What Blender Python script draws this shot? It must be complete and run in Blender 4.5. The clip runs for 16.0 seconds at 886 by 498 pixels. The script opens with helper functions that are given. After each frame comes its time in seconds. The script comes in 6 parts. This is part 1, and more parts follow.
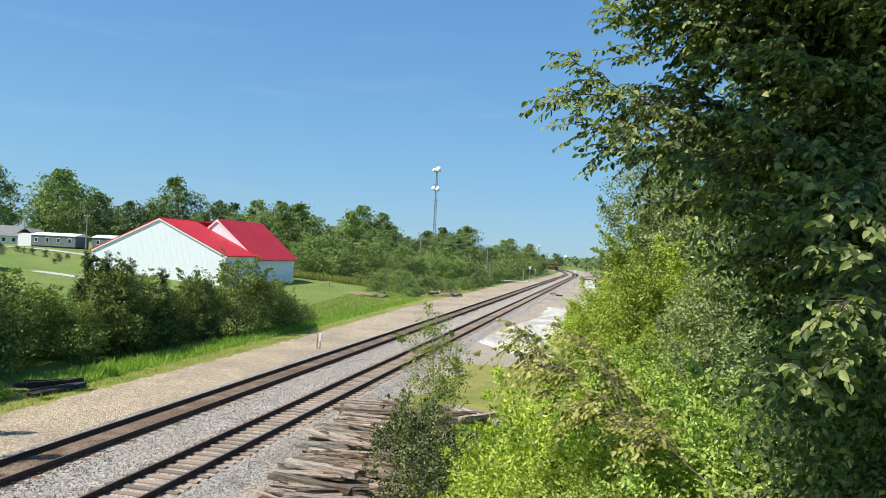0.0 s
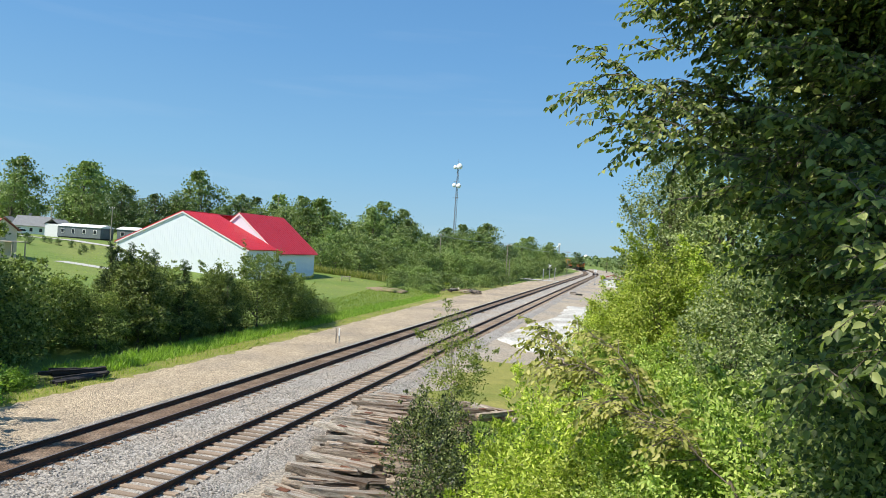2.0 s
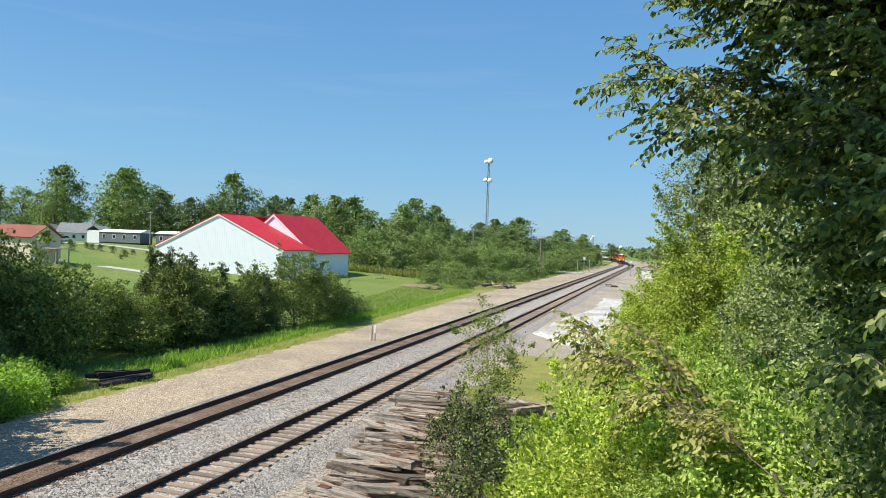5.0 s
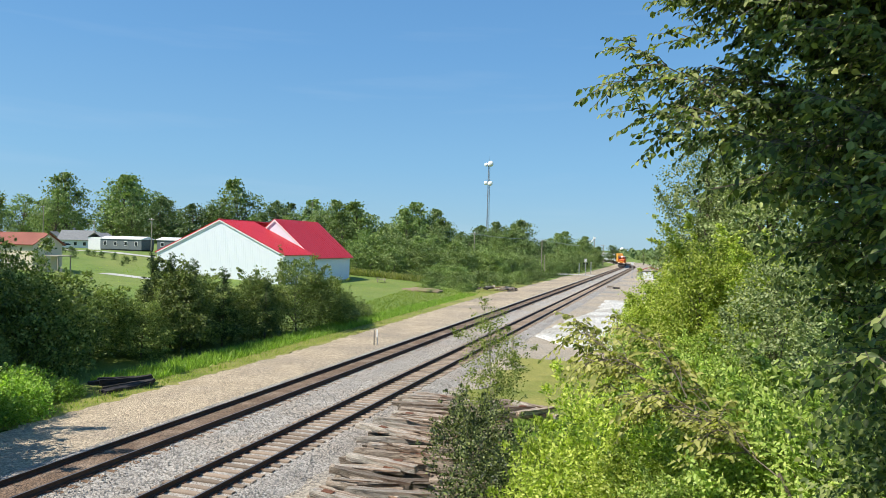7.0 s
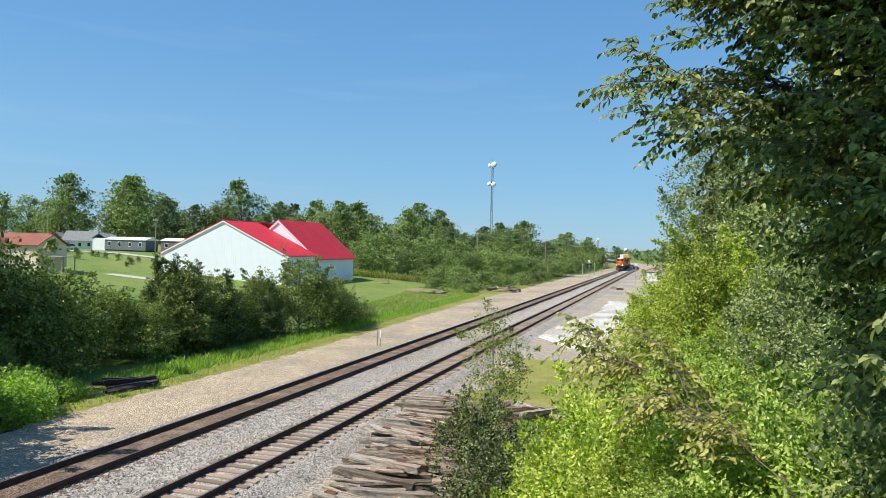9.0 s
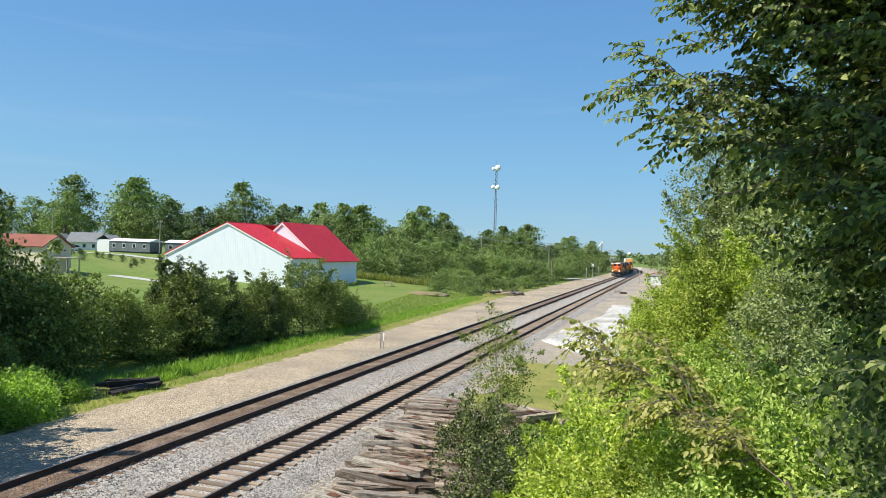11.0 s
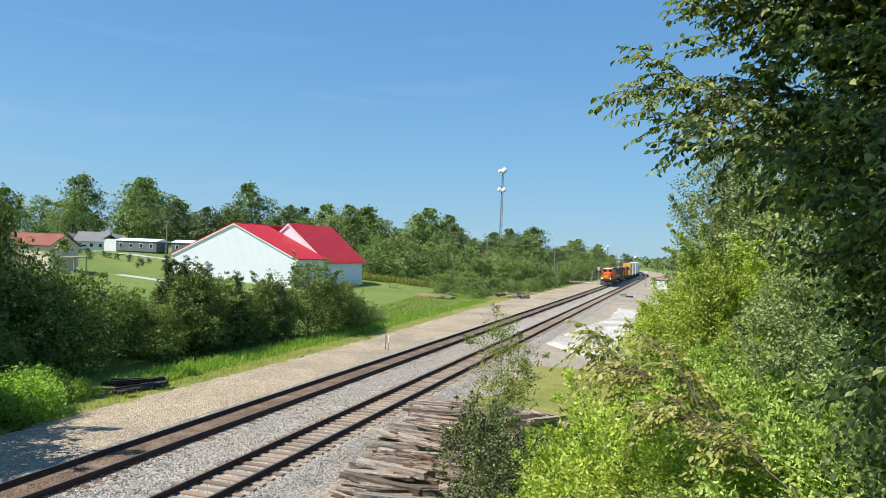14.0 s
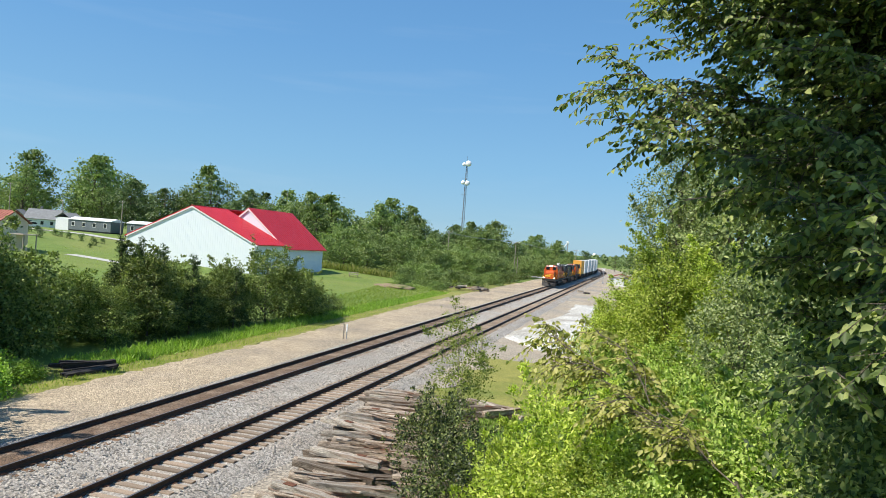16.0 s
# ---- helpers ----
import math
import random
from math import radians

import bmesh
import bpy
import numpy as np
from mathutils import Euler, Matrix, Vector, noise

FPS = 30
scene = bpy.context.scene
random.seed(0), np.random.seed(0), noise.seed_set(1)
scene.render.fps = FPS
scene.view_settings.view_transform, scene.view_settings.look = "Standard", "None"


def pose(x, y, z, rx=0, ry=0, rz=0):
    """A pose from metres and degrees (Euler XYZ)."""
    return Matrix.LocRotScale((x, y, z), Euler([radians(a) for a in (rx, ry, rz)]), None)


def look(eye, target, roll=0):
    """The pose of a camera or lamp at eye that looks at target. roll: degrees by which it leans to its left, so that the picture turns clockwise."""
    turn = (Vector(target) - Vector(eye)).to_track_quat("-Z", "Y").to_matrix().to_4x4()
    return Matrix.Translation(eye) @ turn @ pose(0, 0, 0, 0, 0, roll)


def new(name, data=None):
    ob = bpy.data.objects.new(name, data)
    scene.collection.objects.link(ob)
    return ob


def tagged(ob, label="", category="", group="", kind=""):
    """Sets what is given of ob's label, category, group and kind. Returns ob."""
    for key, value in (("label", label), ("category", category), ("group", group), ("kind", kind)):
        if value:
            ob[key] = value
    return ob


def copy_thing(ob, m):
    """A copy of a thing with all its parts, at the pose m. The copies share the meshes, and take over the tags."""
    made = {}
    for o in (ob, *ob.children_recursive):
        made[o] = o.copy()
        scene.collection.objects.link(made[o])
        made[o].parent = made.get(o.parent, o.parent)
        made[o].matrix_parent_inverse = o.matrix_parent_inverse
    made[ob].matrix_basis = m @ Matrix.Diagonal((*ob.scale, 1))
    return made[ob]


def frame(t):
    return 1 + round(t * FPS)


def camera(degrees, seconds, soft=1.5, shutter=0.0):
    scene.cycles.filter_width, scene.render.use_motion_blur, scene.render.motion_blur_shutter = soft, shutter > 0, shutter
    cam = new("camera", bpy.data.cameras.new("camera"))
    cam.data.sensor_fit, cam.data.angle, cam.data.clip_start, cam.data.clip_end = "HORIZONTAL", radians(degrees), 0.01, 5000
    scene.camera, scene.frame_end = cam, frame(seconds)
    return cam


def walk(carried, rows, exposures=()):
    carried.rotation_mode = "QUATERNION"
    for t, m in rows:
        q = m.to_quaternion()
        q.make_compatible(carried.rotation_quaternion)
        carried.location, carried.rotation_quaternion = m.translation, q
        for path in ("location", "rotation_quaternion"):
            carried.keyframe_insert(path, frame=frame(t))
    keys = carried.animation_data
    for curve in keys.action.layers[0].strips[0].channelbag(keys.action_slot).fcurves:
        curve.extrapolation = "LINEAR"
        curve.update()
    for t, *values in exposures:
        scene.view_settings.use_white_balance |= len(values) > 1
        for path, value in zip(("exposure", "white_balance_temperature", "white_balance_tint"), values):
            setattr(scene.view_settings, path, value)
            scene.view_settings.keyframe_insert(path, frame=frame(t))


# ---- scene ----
cam = camera(65, 16.0, soft=0.6)

# Hand-held on the spot: seconds, eye, target, roll
PATH = [
    (0, (0.021, -0.010, 7.712), (-4.613, 19.445, 7.804), 2.76),
    (0.5, (-0.004, 0.030, 7.690), (-4.698, 19.471, 7.913), 3.14),
    (1, (-0.007, 0.045, 7.679), (-4.818, 19.456, 7.900), 3.43),
    (1.5, (0.001, 0.010, 7.690), (-4.972, 19.381, 7.801), 3.59),
    (2, (-0.008, 0.032, 7.682), (-5.188, 19.349, 7.656), 3.67),
    (2.5, (-0.006, 0.015, 7.684), (-5.420, 19.268, 7.544), 3.77),
    (3, (0.002, 0.020, 7.694), (-5.644, 19.206, 7.470), 3.63),
    (3.5, (0.008, -0.005, 7.696), (-5.826, 19.124, 7.439), 3.44),
    (4, (-0.002, -0.001, 7.698), (-5.963, 19.088, 7.421), 2.94),
    (6.5, (0.001, 0.010, 7.695), (-6.094, 19.058, 7.590), 1.50),
    (7, (-0.011, 0.018, 7.691), (-6.126, 19.060, 7.587), 1.49),
    (7.5, (0.004, -0.006, 7.702), (-6.146, 19.024, 7.594), 1.50),
    (8, (0.000, 0.000, 7.700), (-6.172, 19.024, 7.592), 1.50),
    (8.5, (-0.003, 0.007, 7.698), (-6.197, 19.023, 7.589), 1.50),
    (9, (0.005, 0.016, 7.695), (-6.206, 19.027, 7.613), 1.51),
    (11.5, (-0.011, 0.017, 7.697), (-6.364, 18.981, 7.722), 1.92),
    (12, (-0.002, -0.008, 7.705), (-6.408, 18.938, 7.761), 2.06),
    (12.5, (-0.011, 0.011, 7.698), (-6.467, 18.940, 7.786), 2.09),
    (13, (-0.005, 0.019, 7.692), (-6.497, 18.936, 7.802), 2.08),
    (13.5, (-0.001, -0.011, 7.704), (-6.498, 18.904, 7.811), 2.24),
    (14, (-0.010, 0.018, 7.698), (-6.476, 18.944, 7.755), 2.23),
    (14.5, (-0.006, 0.021, 7.701), (-6.383, 18.976, 7.683), 2.42),
    (15, (-0.006, 0.002, 7.694), (-6.181, 19.024, 7.605), 2.86),
    (15.5, (-0.001, -0.002, 7.701), (-5.848, 19.124, 7.568), 3.51),
    (16, (-0.007, -0.004, 7.691), (-5.403, 19.254, 7.565), 4.25),
]
walk(cam, [(t, look(e, g, r)) for t, e, g, r in PATH], exposures=[(0, 0.56), (16, 0.56)])

# ---- sky and sun ----
SUN_AZ = radians(-125)      # heading of the sun, clockwise from +y
SUN_EL = radians(51)
world = bpy.data.worlds.new("sky")
scene.world = world
world.use_nodes = True
wn = world.node_tree.nodes
wl = world.node_tree.links
wn.clear()
sky = wn.new("ShaderNodeTexSky")
sky.sky_type = "NISHITA"
sky.sun_disc = False
sky.sun_elevation = SUN_EL
sky.sun_rotation = SUN_AZ
sky.air_density = 1.0
sky.dust_density = 0.0
sky.ozone_density = 2.6
sky.altitude = 600
bg = wn.new("ShaderNodeBackground")
bg.inputs["Strength"].default_value = 0.103
# thin high cloud
tc = wn.new("ShaderNodeTexCoord")
mp = wn.new("ShaderNodeMapping")
mp.inputs["Scale"].default_value = (1.2, 1.2, 13.0)
cn = wn.new("ShaderNodeTexNoise")
cn.inputs["Scale"].default_value = 2.3
cn.inputs["Detail"].default_value = 5.0
cr = wn.new("ShaderNodeValToRGB")
cr.color_ramp.elements[0].position = 0.56
cr.color_ramp.elements[0].color = (0, 0, 0, 1)
cr.color_ramp.elements[1].position = 0.9
cr.color_ramp.elements[1].color = (0.12, 0.12, 0.12, 1)
mixc = wn.new("ShaderNodeMix")
mixc.data_type = "RGBA"
mixc.inputs["B"].default_value = (5.0, 5.6, 6.2, 1)
out = wn.new("ShaderNodeOutputWorld")
wl.new(tc.outputs["Generated"], mp.inputs["Vector"])
wl.new(mp.outputs["Vector"], cn.inputs["Vector"])
wl.new(cn.outputs["Fac"], cr.inputs["Fac"])
wl.new(cr.outputs["Color"], mixc.inputs["Factor"])
# clear summer blue, hazier towards the horizon
sepz = wn.new("ShaderNodeSeparateXYZ")
wl.new(tc.outputs["Generated"], sepz.inputs["Vector"])
haze = wn.new("ShaderNodeValToRGB")
haze.color_ramp.elements[0].position = 0.0
haze.color_ramp.elements[0].color = (0.40, 0.535, 0.74, 1)
haze.color_ramp.elements[1].position = 0.42
haze.color_ramp.elements[1].color = (0.71, 0.94, 1.0, 1)
hz = haze.color_ramp.elements.new(0.13)
hz.color = (0.55, 0.72, 0.86, 1)
wl.new(sepz.outputs["Z"], haze.inputs["Fac"])
hue = wn.new("ShaderNodeVectorMath")
hue.operation = "MULTIPLY"
wl.new(haze.outputs["Color"], hue.inputs[1])
wl.new(sky.outputs["Color"], hue.inputs[0])
# even summer haze that lifts the side away from the sun
even = wn.new("ShaderNodeValToRGB")
ee = even.color_ramp.elements
ee[0].position, ee[0].color = 0.02, (2.28, 3.83, 5.0, 1)
ee[1].position, ee[1].color = 1.0, (0.45, 1.4, 3.4, 1)
for p, c in ((0.11, (1.68, 3.45, 5.12)), (0.26, (1.12, 2.74, 4.98)), (0.36, (0.90, 2.36, 4.68))):
    ee.new(p).color = (*c, 1)
wl.new(sepz.outputs["Z"], even.inputs["Fac"])
lift = wn.new("ShaderNodeMix")
lift.data_type = "RGBA"
lift.inputs["Factor"].default_value = 0.7
wl.new(hue.outputs["Vector"], lift.inputs["A"])
wl.new(even.outputs["Color"], lift.inputs["B"])
wl.new(lift.outputs["Result"], mixc.inputs["A"])
wl.new(mixc.outputs["Result"], bg.inputs["Color"])
wl.new(bg.outputs["Background"], out.inputs["Surface"])

sun = new("sun", bpy.data.lights.new("sun", "SUN"))
sun.data.energy = 4.8
sun.data.angle = radians(0.53)
sun.data.color = (1.0, 0.945, 0.84)
sun_dir = Vector((math.sin(SUN_AZ) * math.cos(SUN_EL), math.cos(SUN_AZ) * math.cos(SUN_EL), math.sin(SUN_EL)))
sun.matrix_world = look(sun_dir * 100, (0, 0, 0))


# ---- materials ----
def srgb(h):
    v = [int(h[i:i + 2], 16) / 255 for i in (0, 2, 4)]
    return tuple(c / 12.92 if c <= 0.04045 else ((c + 0.055) / 1.055) ** 2.4 for c in v) + (1.0,)


def surface(name, c1, c2, scale=2.0, rough=0.85, metal=0.0, fine=30.0, bump=0.3, dist=0.02, c3=None, obj_random=0.0,
            coord="Object", stretch=(1, 1, 1), spec=0.4, big=None, cells=0.0, contrast=0.25, grainy=0.28):
    """Two-scale procedural surface: c1 to c2 by a coarse noise, c3 in patches, grain by a fine noise."""
    m = bpy.data.materials.new(name)
    m.use_nodes = True
    nt = m.node_tree
    nd, ln = nt.nodes, nt.links
    b = nd["Principled BSDF"]
    b.inputs["Roughness"].default_value = rough
    b.inputs["Metallic"].default_value = metal
    b.inputs["Specular IOR Level"].default_value = spec
    co = nd.new("ShaderNodeTexCoord")
    mpg = nd.new("ShaderNodeMapping")
    mpg.inputs["Scale"].default_value = stretch
    ln.new(co.outputs[coord], mpg.inputs["Vector"])
    n1 = nd.new("ShaderNodeTexNoise")
    n1.inputs["Scale"].default_value = scale
    n1.inputs["Detail"].default_value = 6
    n1.inputs["Roughness"].default_value = 0.65
    ln.new(mpg.outputs["Vector"], n1.inputs["Vector"])
    r1 = nd.new("ShaderNodeValToRGB")
    r1.color_ramp.elements[0].position = 0.5 - contrast
    r1.color_ramp.elements[1].position = 0.5 + contrast
    r1.color_ramp.elements[0].color = (*c1[:3], 1)
    r1.color_ramp.elements[1].color = (*c2[:3], 1)
    ln.new(n1.outputs["Fac"], r1.inputs["Fac"])
    col = r1.outputs["Color"]
    if c3:
        n3 = nd.new("ShaderNodeTexNoise")
        n3.inputs["Scale"].default_value = big or scale * 0.2
        n3.inputs["Detail"].default_value = 4
        ln.new(mpg.outputs["Vector"], n3.inputs["Vector"])
        r3 = nd.new("ShaderNodeValToRGB")
        r3.color_ramp.elements[0].position = 0.45
        r3.color_ramp.elements[1].position = 0.66
        ln.new(n3.outputs["Fac"], r3.inputs["Fac"])
        mx = nd.new("ShaderNodeMix")
        mx.data_type = "RGBA"
        mx.inputs["B"].default_value = (*c3[:3], 1)
        ln.new(r3.outputs["Color"], mx.inputs["Factor"])
        ln.new(col, mx.inputs["A"])
        col = mx.outputs["Result"]
    n2 = nd.new("ShaderNodeTexNoise")
    n2.inputs["Scale"].default_value = fine
    n2.inputs["Detail"].default_value = 3
    ln.new(mpg.outputs["Vector"], n2.inputs["Vector"])
    height = n2.outputs["Fac"]
    grain = n2.outputs["Fac"]
    if cells:
        vo = nd.new("ShaderNodeTexVoronoi")
        vo.inputs["Scale"].default_value = cells
        ln.new(mpg.outputs["Vector"], vo.inputs["Vector"])
        sep = nd.new("ShaderNodeSeparateColor")
        ln.new(vo.outputs["Color"], sep.inputs["Color"])
        grain = sep.outputs["Red"]
        inv = nd.new("ShaderNodeMath")
        inv.operation = "SUBTRACT"
        inv.inputs[0].default_value = 1.0
        ln.new(vo.outputs["Distance"], inv.inputs[1])
        height = inv.outputs["Value"]
    mr = nd.new("ShaderNodeMapRange")
    lo, hi = (0.55, 1.35) if cells else (1 - grainy, 1 + grainy)
    if not cells:
        mr.inputs["From Min"].default_value = 0.3
        mr.inputs["From Max"].default_value = 0.7
    mr.inputs["To Min"].default_value = lo
    mr.inputs["To Max"].default_value = hi
    ln.new(grain, mr.inputs["Value"])
    val = mr.outputs["Result"]
    if obj_random:
        oi = nd.new("ShaderNodeObjectInfo")
        m2 = nd.new("ShaderNodeMapRange")
        m2.inputs["To Min"].default_value = 1 - obj_random
        m2.inputs["To Max"].default_value = 1 + obj_random
        ln.new(oi.outputs["Random"], m2.inputs["Value"])
        mu = nd.new("ShaderNodeMath")
        mu.operation = "MULTIPLY"
        ln.new(val, mu.inputs[0])
        ln.new(m2.outputs["Result"], mu.inputs[1])
        val = mu.outputs["Value"]
    sc = nd.new("ShaderNodeVectorMath")
    sc.operation = "SCALE"
    ln.new(col, sc.inputs[0])
    ln.new(val, sc.inputs["Scale"])
    ln.new(sc.outputs["Vector"], b.inputs["Base Color"])
    if bump:
        bp = nd.new("ShaderNodeBump")
        bp.inputs["Strength"].default_value = bump
        bp.inputs["Distance"].default_value = dist
        ln.new(height, bp.inputs["Height"])
        ln.new(bp.outputs["Normal"], b.inputs["Normal"])
    return m


def foliage(name, dark, mid, light, trans=0.35, rough=0.5, spec=0.35):
    """Leaf surface: colour by leaf, some light coming through."""
    m = bpy.data.materials.new(name)
    m.use_nodes = True
    nd, ln = m.node_tree.nodes, m.node_tree.links
    b = nd["Principled BSDF"]
    b.inputs["Roughness"].default_value = rough
    b.inputs["Specular IOR Level"].default_value = spec
    g = nd.new("ShaderNodeNewGeometry")
    r = nd.new("ShaderNodeValToRGB")
    e = r.color_ramp.elements
    e[0].color, e[0].position = (*dark, 1), 0.0
    e[1].color, e[1].position = (*light, 1), 1.0
    k = e.new(0.42)
    k.color = (*mid, 1)
    ln.new(g.outputs["Random Per Island"], r.inputs["Fac"])
    oi = nd.new("ShaderNodeObjectInfo")
    mr = nd.new("ShaderNodeMapRange")
    mr.inputs["To Min"].default_value = 0.8
    mr.inputs["To Max"].default_value = 1.2
    ln.new(oi.outputs["Random"], mr.inputs["Value"])
    sc = nd.new("ShaderNodeVectorMath")
    sc.operation = "SCALE"
    ln.new(r.outputs["Color"], sc.inputs[0])
    ln.new(mr.outputs["Result"], sc.inputs["Scale"])
    ln.new(sc.outputs["Vector"], b.inputs["Base Color"])
    t = nd.new("ShaderNodeBsdfTranslucent")
    tint = nd.new("ShaderNodeVectorMath")
    tint.operation = "MULTIPLY"
    tint.inputs[1].default_value = (1.3, 1.5, 0.62)
    ln.new(sc.outputs["Vector"], tint.inputs[0])
    ln.new(tint.outputs["Vector"], t.inputs["Color"])
    mx = nd.new("ShaderNodeMixShader")
    mx.inputs["Fac"].default_value = trans
    ln.new(b.outputs["BSDF"], mx.inputs[1])
    ln.new(t.outputs["BSDF"], mx.inputs[2])
    ln.new(mx.outputs["Shader"], nd["Material Output"].inputs["Surface"])
    return m


def plain(name, c, rough=0.5, metal=0.0, emit=0.0):
    m = surface(name, [v * 0.9 for v in c[:3]], [min(1, v * 1.08) for v in c[:3]], 3.0, rough, metal, 40.0, 0.05, 0.004, grainy=0.08)
    if emit:
        b = m.node_tree.nodes["Principled BSDF"]
        b.inputs["Emission Color"].default_value = (*c[:3], 1)
        b.inputs["Emission Strength"].default_value = emit
    return m


M_GRASS = surface("mown_grass", (0.095, 0.155, 0.022), (0.165, 0.235, 0.040), 0.35, 0.9, 0, 9.0, 0.8, 0.12, (0.19, 0.225, 0.05), big=0.06)
M_DRYGRASS = surface("short_dry_grass", (0.19, 0.195, 0.04), (0.29, 0.27, 0.07), 0.8, 0.9, 0, 14.0, 0.8, 0.08, (0.15, 0.18, 0.03), big=0.3)
M_GRAVEL = surface("tan_gravel", (0.34, 0.268, 0.182), (0.50, 0.405, 0.285), 0.7, 0.9, 0, 25, 1.0, 0.05, (0.30, 0.25, 0.19), big=0.13, cells=14)
M_YARD = surface("grey_tan_gravel", (0.32, 0.262, 0.19), (0.42, 0.35, 0.26), 0.5, 0.9, 0, 25, 0.7, 0.04, (0.26, 0.24, 0.21), big=0.1, cells=12)
M_BALLAST = surface("grey_ballast", (0.29, 0.262, 0.228), (0.42, 0.385, 0.34), 0.9, 0.9, 0, 25, 0.9, 0.04, (0.36, 0.305, 0.245), big=0.22, cells=18)
M_STONE = surface("ballast_stone", (0.27, 0.242, 0.208), (0.43, 0.395, 0.35), 3, 0.9, 0, 40, 0.3, 0.01)
M_FOUL = surface("fouled_brown_ballast", (0.10, 0.064, 0.040), (0.20, 0.13, 0.083), 1.3, 0.95, 0, 22, 0.9, 0.05, (0.26, 0.19, 0.135), big=0.8, cells=16)
M_WHITEROCK = surface("white_limestone", (0.50, 0.485, 0.44), (0.64, 0.62, 0.57), 0.6, 0.9, 0, 12, 1.0, 0.10, (0.40, 0.37, 0.32), big=0.15, cells=7)
M_ROAD = surface("pale_concrete", (0.42, 0.41, 0.38), (0.50, 0.49, 0.46), 0.5, 0.9, 0, 20, 0.3, 0.01)
M_RAILSIDE = surface("rusted_rail_steel", (0.050, 0.030, 0.022), (0.095, 0.056, 0.038), 6, 0.85, 0.0, 60, 0.4, 0.004)
M_RAILTOP = surface("worn_rail_head", (0.20, 0.18, 0.165), (0.30, 0.28, 0.26), 4, 0.38, 0.85, 60, 0.1, 0.002)
M_TIE = surface("weathered_tie", (0.20, 0.14, 0.095), (0.37, 0.285, 0.21), 2.2, 0.92, 0, 26, 0.7, 0.015, (0.25, 0.19, 0.14), obj_random=0.3, stretch=(1, 6, 6))
M_TIEFAR = surface("oil_brown_tie", (0.12, 0.068, 0.038), (0.22, 0.135, 0.08), 2.2, 0.92, 0, 26, 0.7, 0.015, obj_random=0.25, stretch=(1, 6, 6))
M_OLDTIE = surface("split_grey_timber", (0.11, 0.076, 0.053), (0.58, 0.485, 0.38), 3.2, 0.95, 0, 16, 1.0, 0.03, (0.19, 0.115, 0.072), obj_random=0.45, stretch=(0.5, 13, 13), big=0.8, contrast=0.17)
M_PALETIE = surface("bleached_timber", (0.22, 0.18, 0.14), (0.68, 0.62, 0.53), 3.2, 0.95, 0, 16, 1.0, 0.03, (0.33, 0.21, 0.14), obj_random=0.25, stretch=(0.5, 13, 13), big=0.7, contrast=0.17)
M_BLACKTIE = surface("creosote_timber", (0.018, 0.015, 0.014), (0.06, 0.05, 0.045), 2, 0.8, 0, 20, 0.6, 0.02, obj_random=0.3, stretch=(1, 6, 6))
M_RUST = surface("rust_plate", (0.10, 0.042, 0.024), (0.19, 0.078, 0.042), 6, 0.9, 0.2, 50, 0.4, 0.004)
M_WALLW = surface("white_ribbed_steel", (0.77, 0.81, 0.86), (0.83, 0.86, 0.90), 0.6, 0.55, 0, 8, 0.03, 0.004, grainy=0.07)
M_ROOFR = surface("red_roof_steel", (0.52, 0.020, 0.030), (0.62, 0.032, 0.045), 0.4, 0.42, 0, 6, 0.03, 0.004, grainy=0.07)
M_TRIM = plain("white_trim", (0.80, 0.78, 0.75))
M_CREAM = surface("cream_siding", (0.62, 0.53, 0.38), (0.70, 0.60, 0.45), 0.8, 0.7, 0, 12, 0.08, 0.006, grainy=0.07)
M_ROOFO = surface("rust_red_roof", (0.24, 0.072, 0.048), (0.33, 0.105, 0.07), 0.6, 0.7, 0, 9, 0.05, 0.005, grainy=0.07)
M_HOUSEW = plain("white_siding", (0.75, 0.76, 0.76), 0.7)
M_SHINGLE = surface("grey_shingle", (0.16, 0.165, 0.17), (0.26, 0.265, 0.27), 1.5, 0.9, 0, 14, 0.4, 0.02)
M_TRAILER = surface("grey_trailer_siding", (0.10, 0.12, 0.13), (0.16, 0.18, 0.19), 0.7, 0.6, 0, 10, 0.1, 0.006)
M_DARKGLASS = plain("dark_window_glass", (0.02, 0.025, 0.03), 0.08)
M_DIRT = surface("bare_brown_soil", (0.20, 0.145, 0.09), (0.30, 0.22, 0.145), 1.2, 0.95, 0, 14, 0.8, 0.05, (0.16, 0.17, 0.05), big=0.6)
M_POLE = surface("pole_timber", (0.26, 0.22, 0.175), (0.40, 0.35, 0.29), 2, 0.9, 0, 20, 0.4, 0.01, stretch=(6, 6, 1))
M_POST = surface("grey_post_timber", (0.28, 0.24, 0.19), (0.42, 0.37, 0.30), 2, 0.9, 0, 20, 0.5, 0.01, stretch=(6, 6, 1))
M_STEEL = plain("galvanised_steel", (0.42, 0.43, 0.44), 0.45, 0.6)
M_TOWER = plain("dull_tower_steel", (0.20, 0.21, 0.225), 0.6, 0.3)
M_WHITE = plain("white_enamel", (0.82, 0.82, 0.82), 0.4)
M_BLACK = plain("black_paint", (0.02, 0.02, 0.022), 0.5)
M_RED = plain("red_paint", (0.55, 0.03, 0.03), 0.5)
M_LAMP = plain("lit_lamp", (1.0, 0.93, 0.78), 0.3, 0, 4.0)
M_ORANGE = surface("orange_loco_paint", (0.50, 0.078, 0.010), (0.60, 0.108, 0.016), 1.2, 0.5, 0, 10, 0.05, 0.004, (0.38, 0.07, 0.016), big=0.5, grainy=0.07)
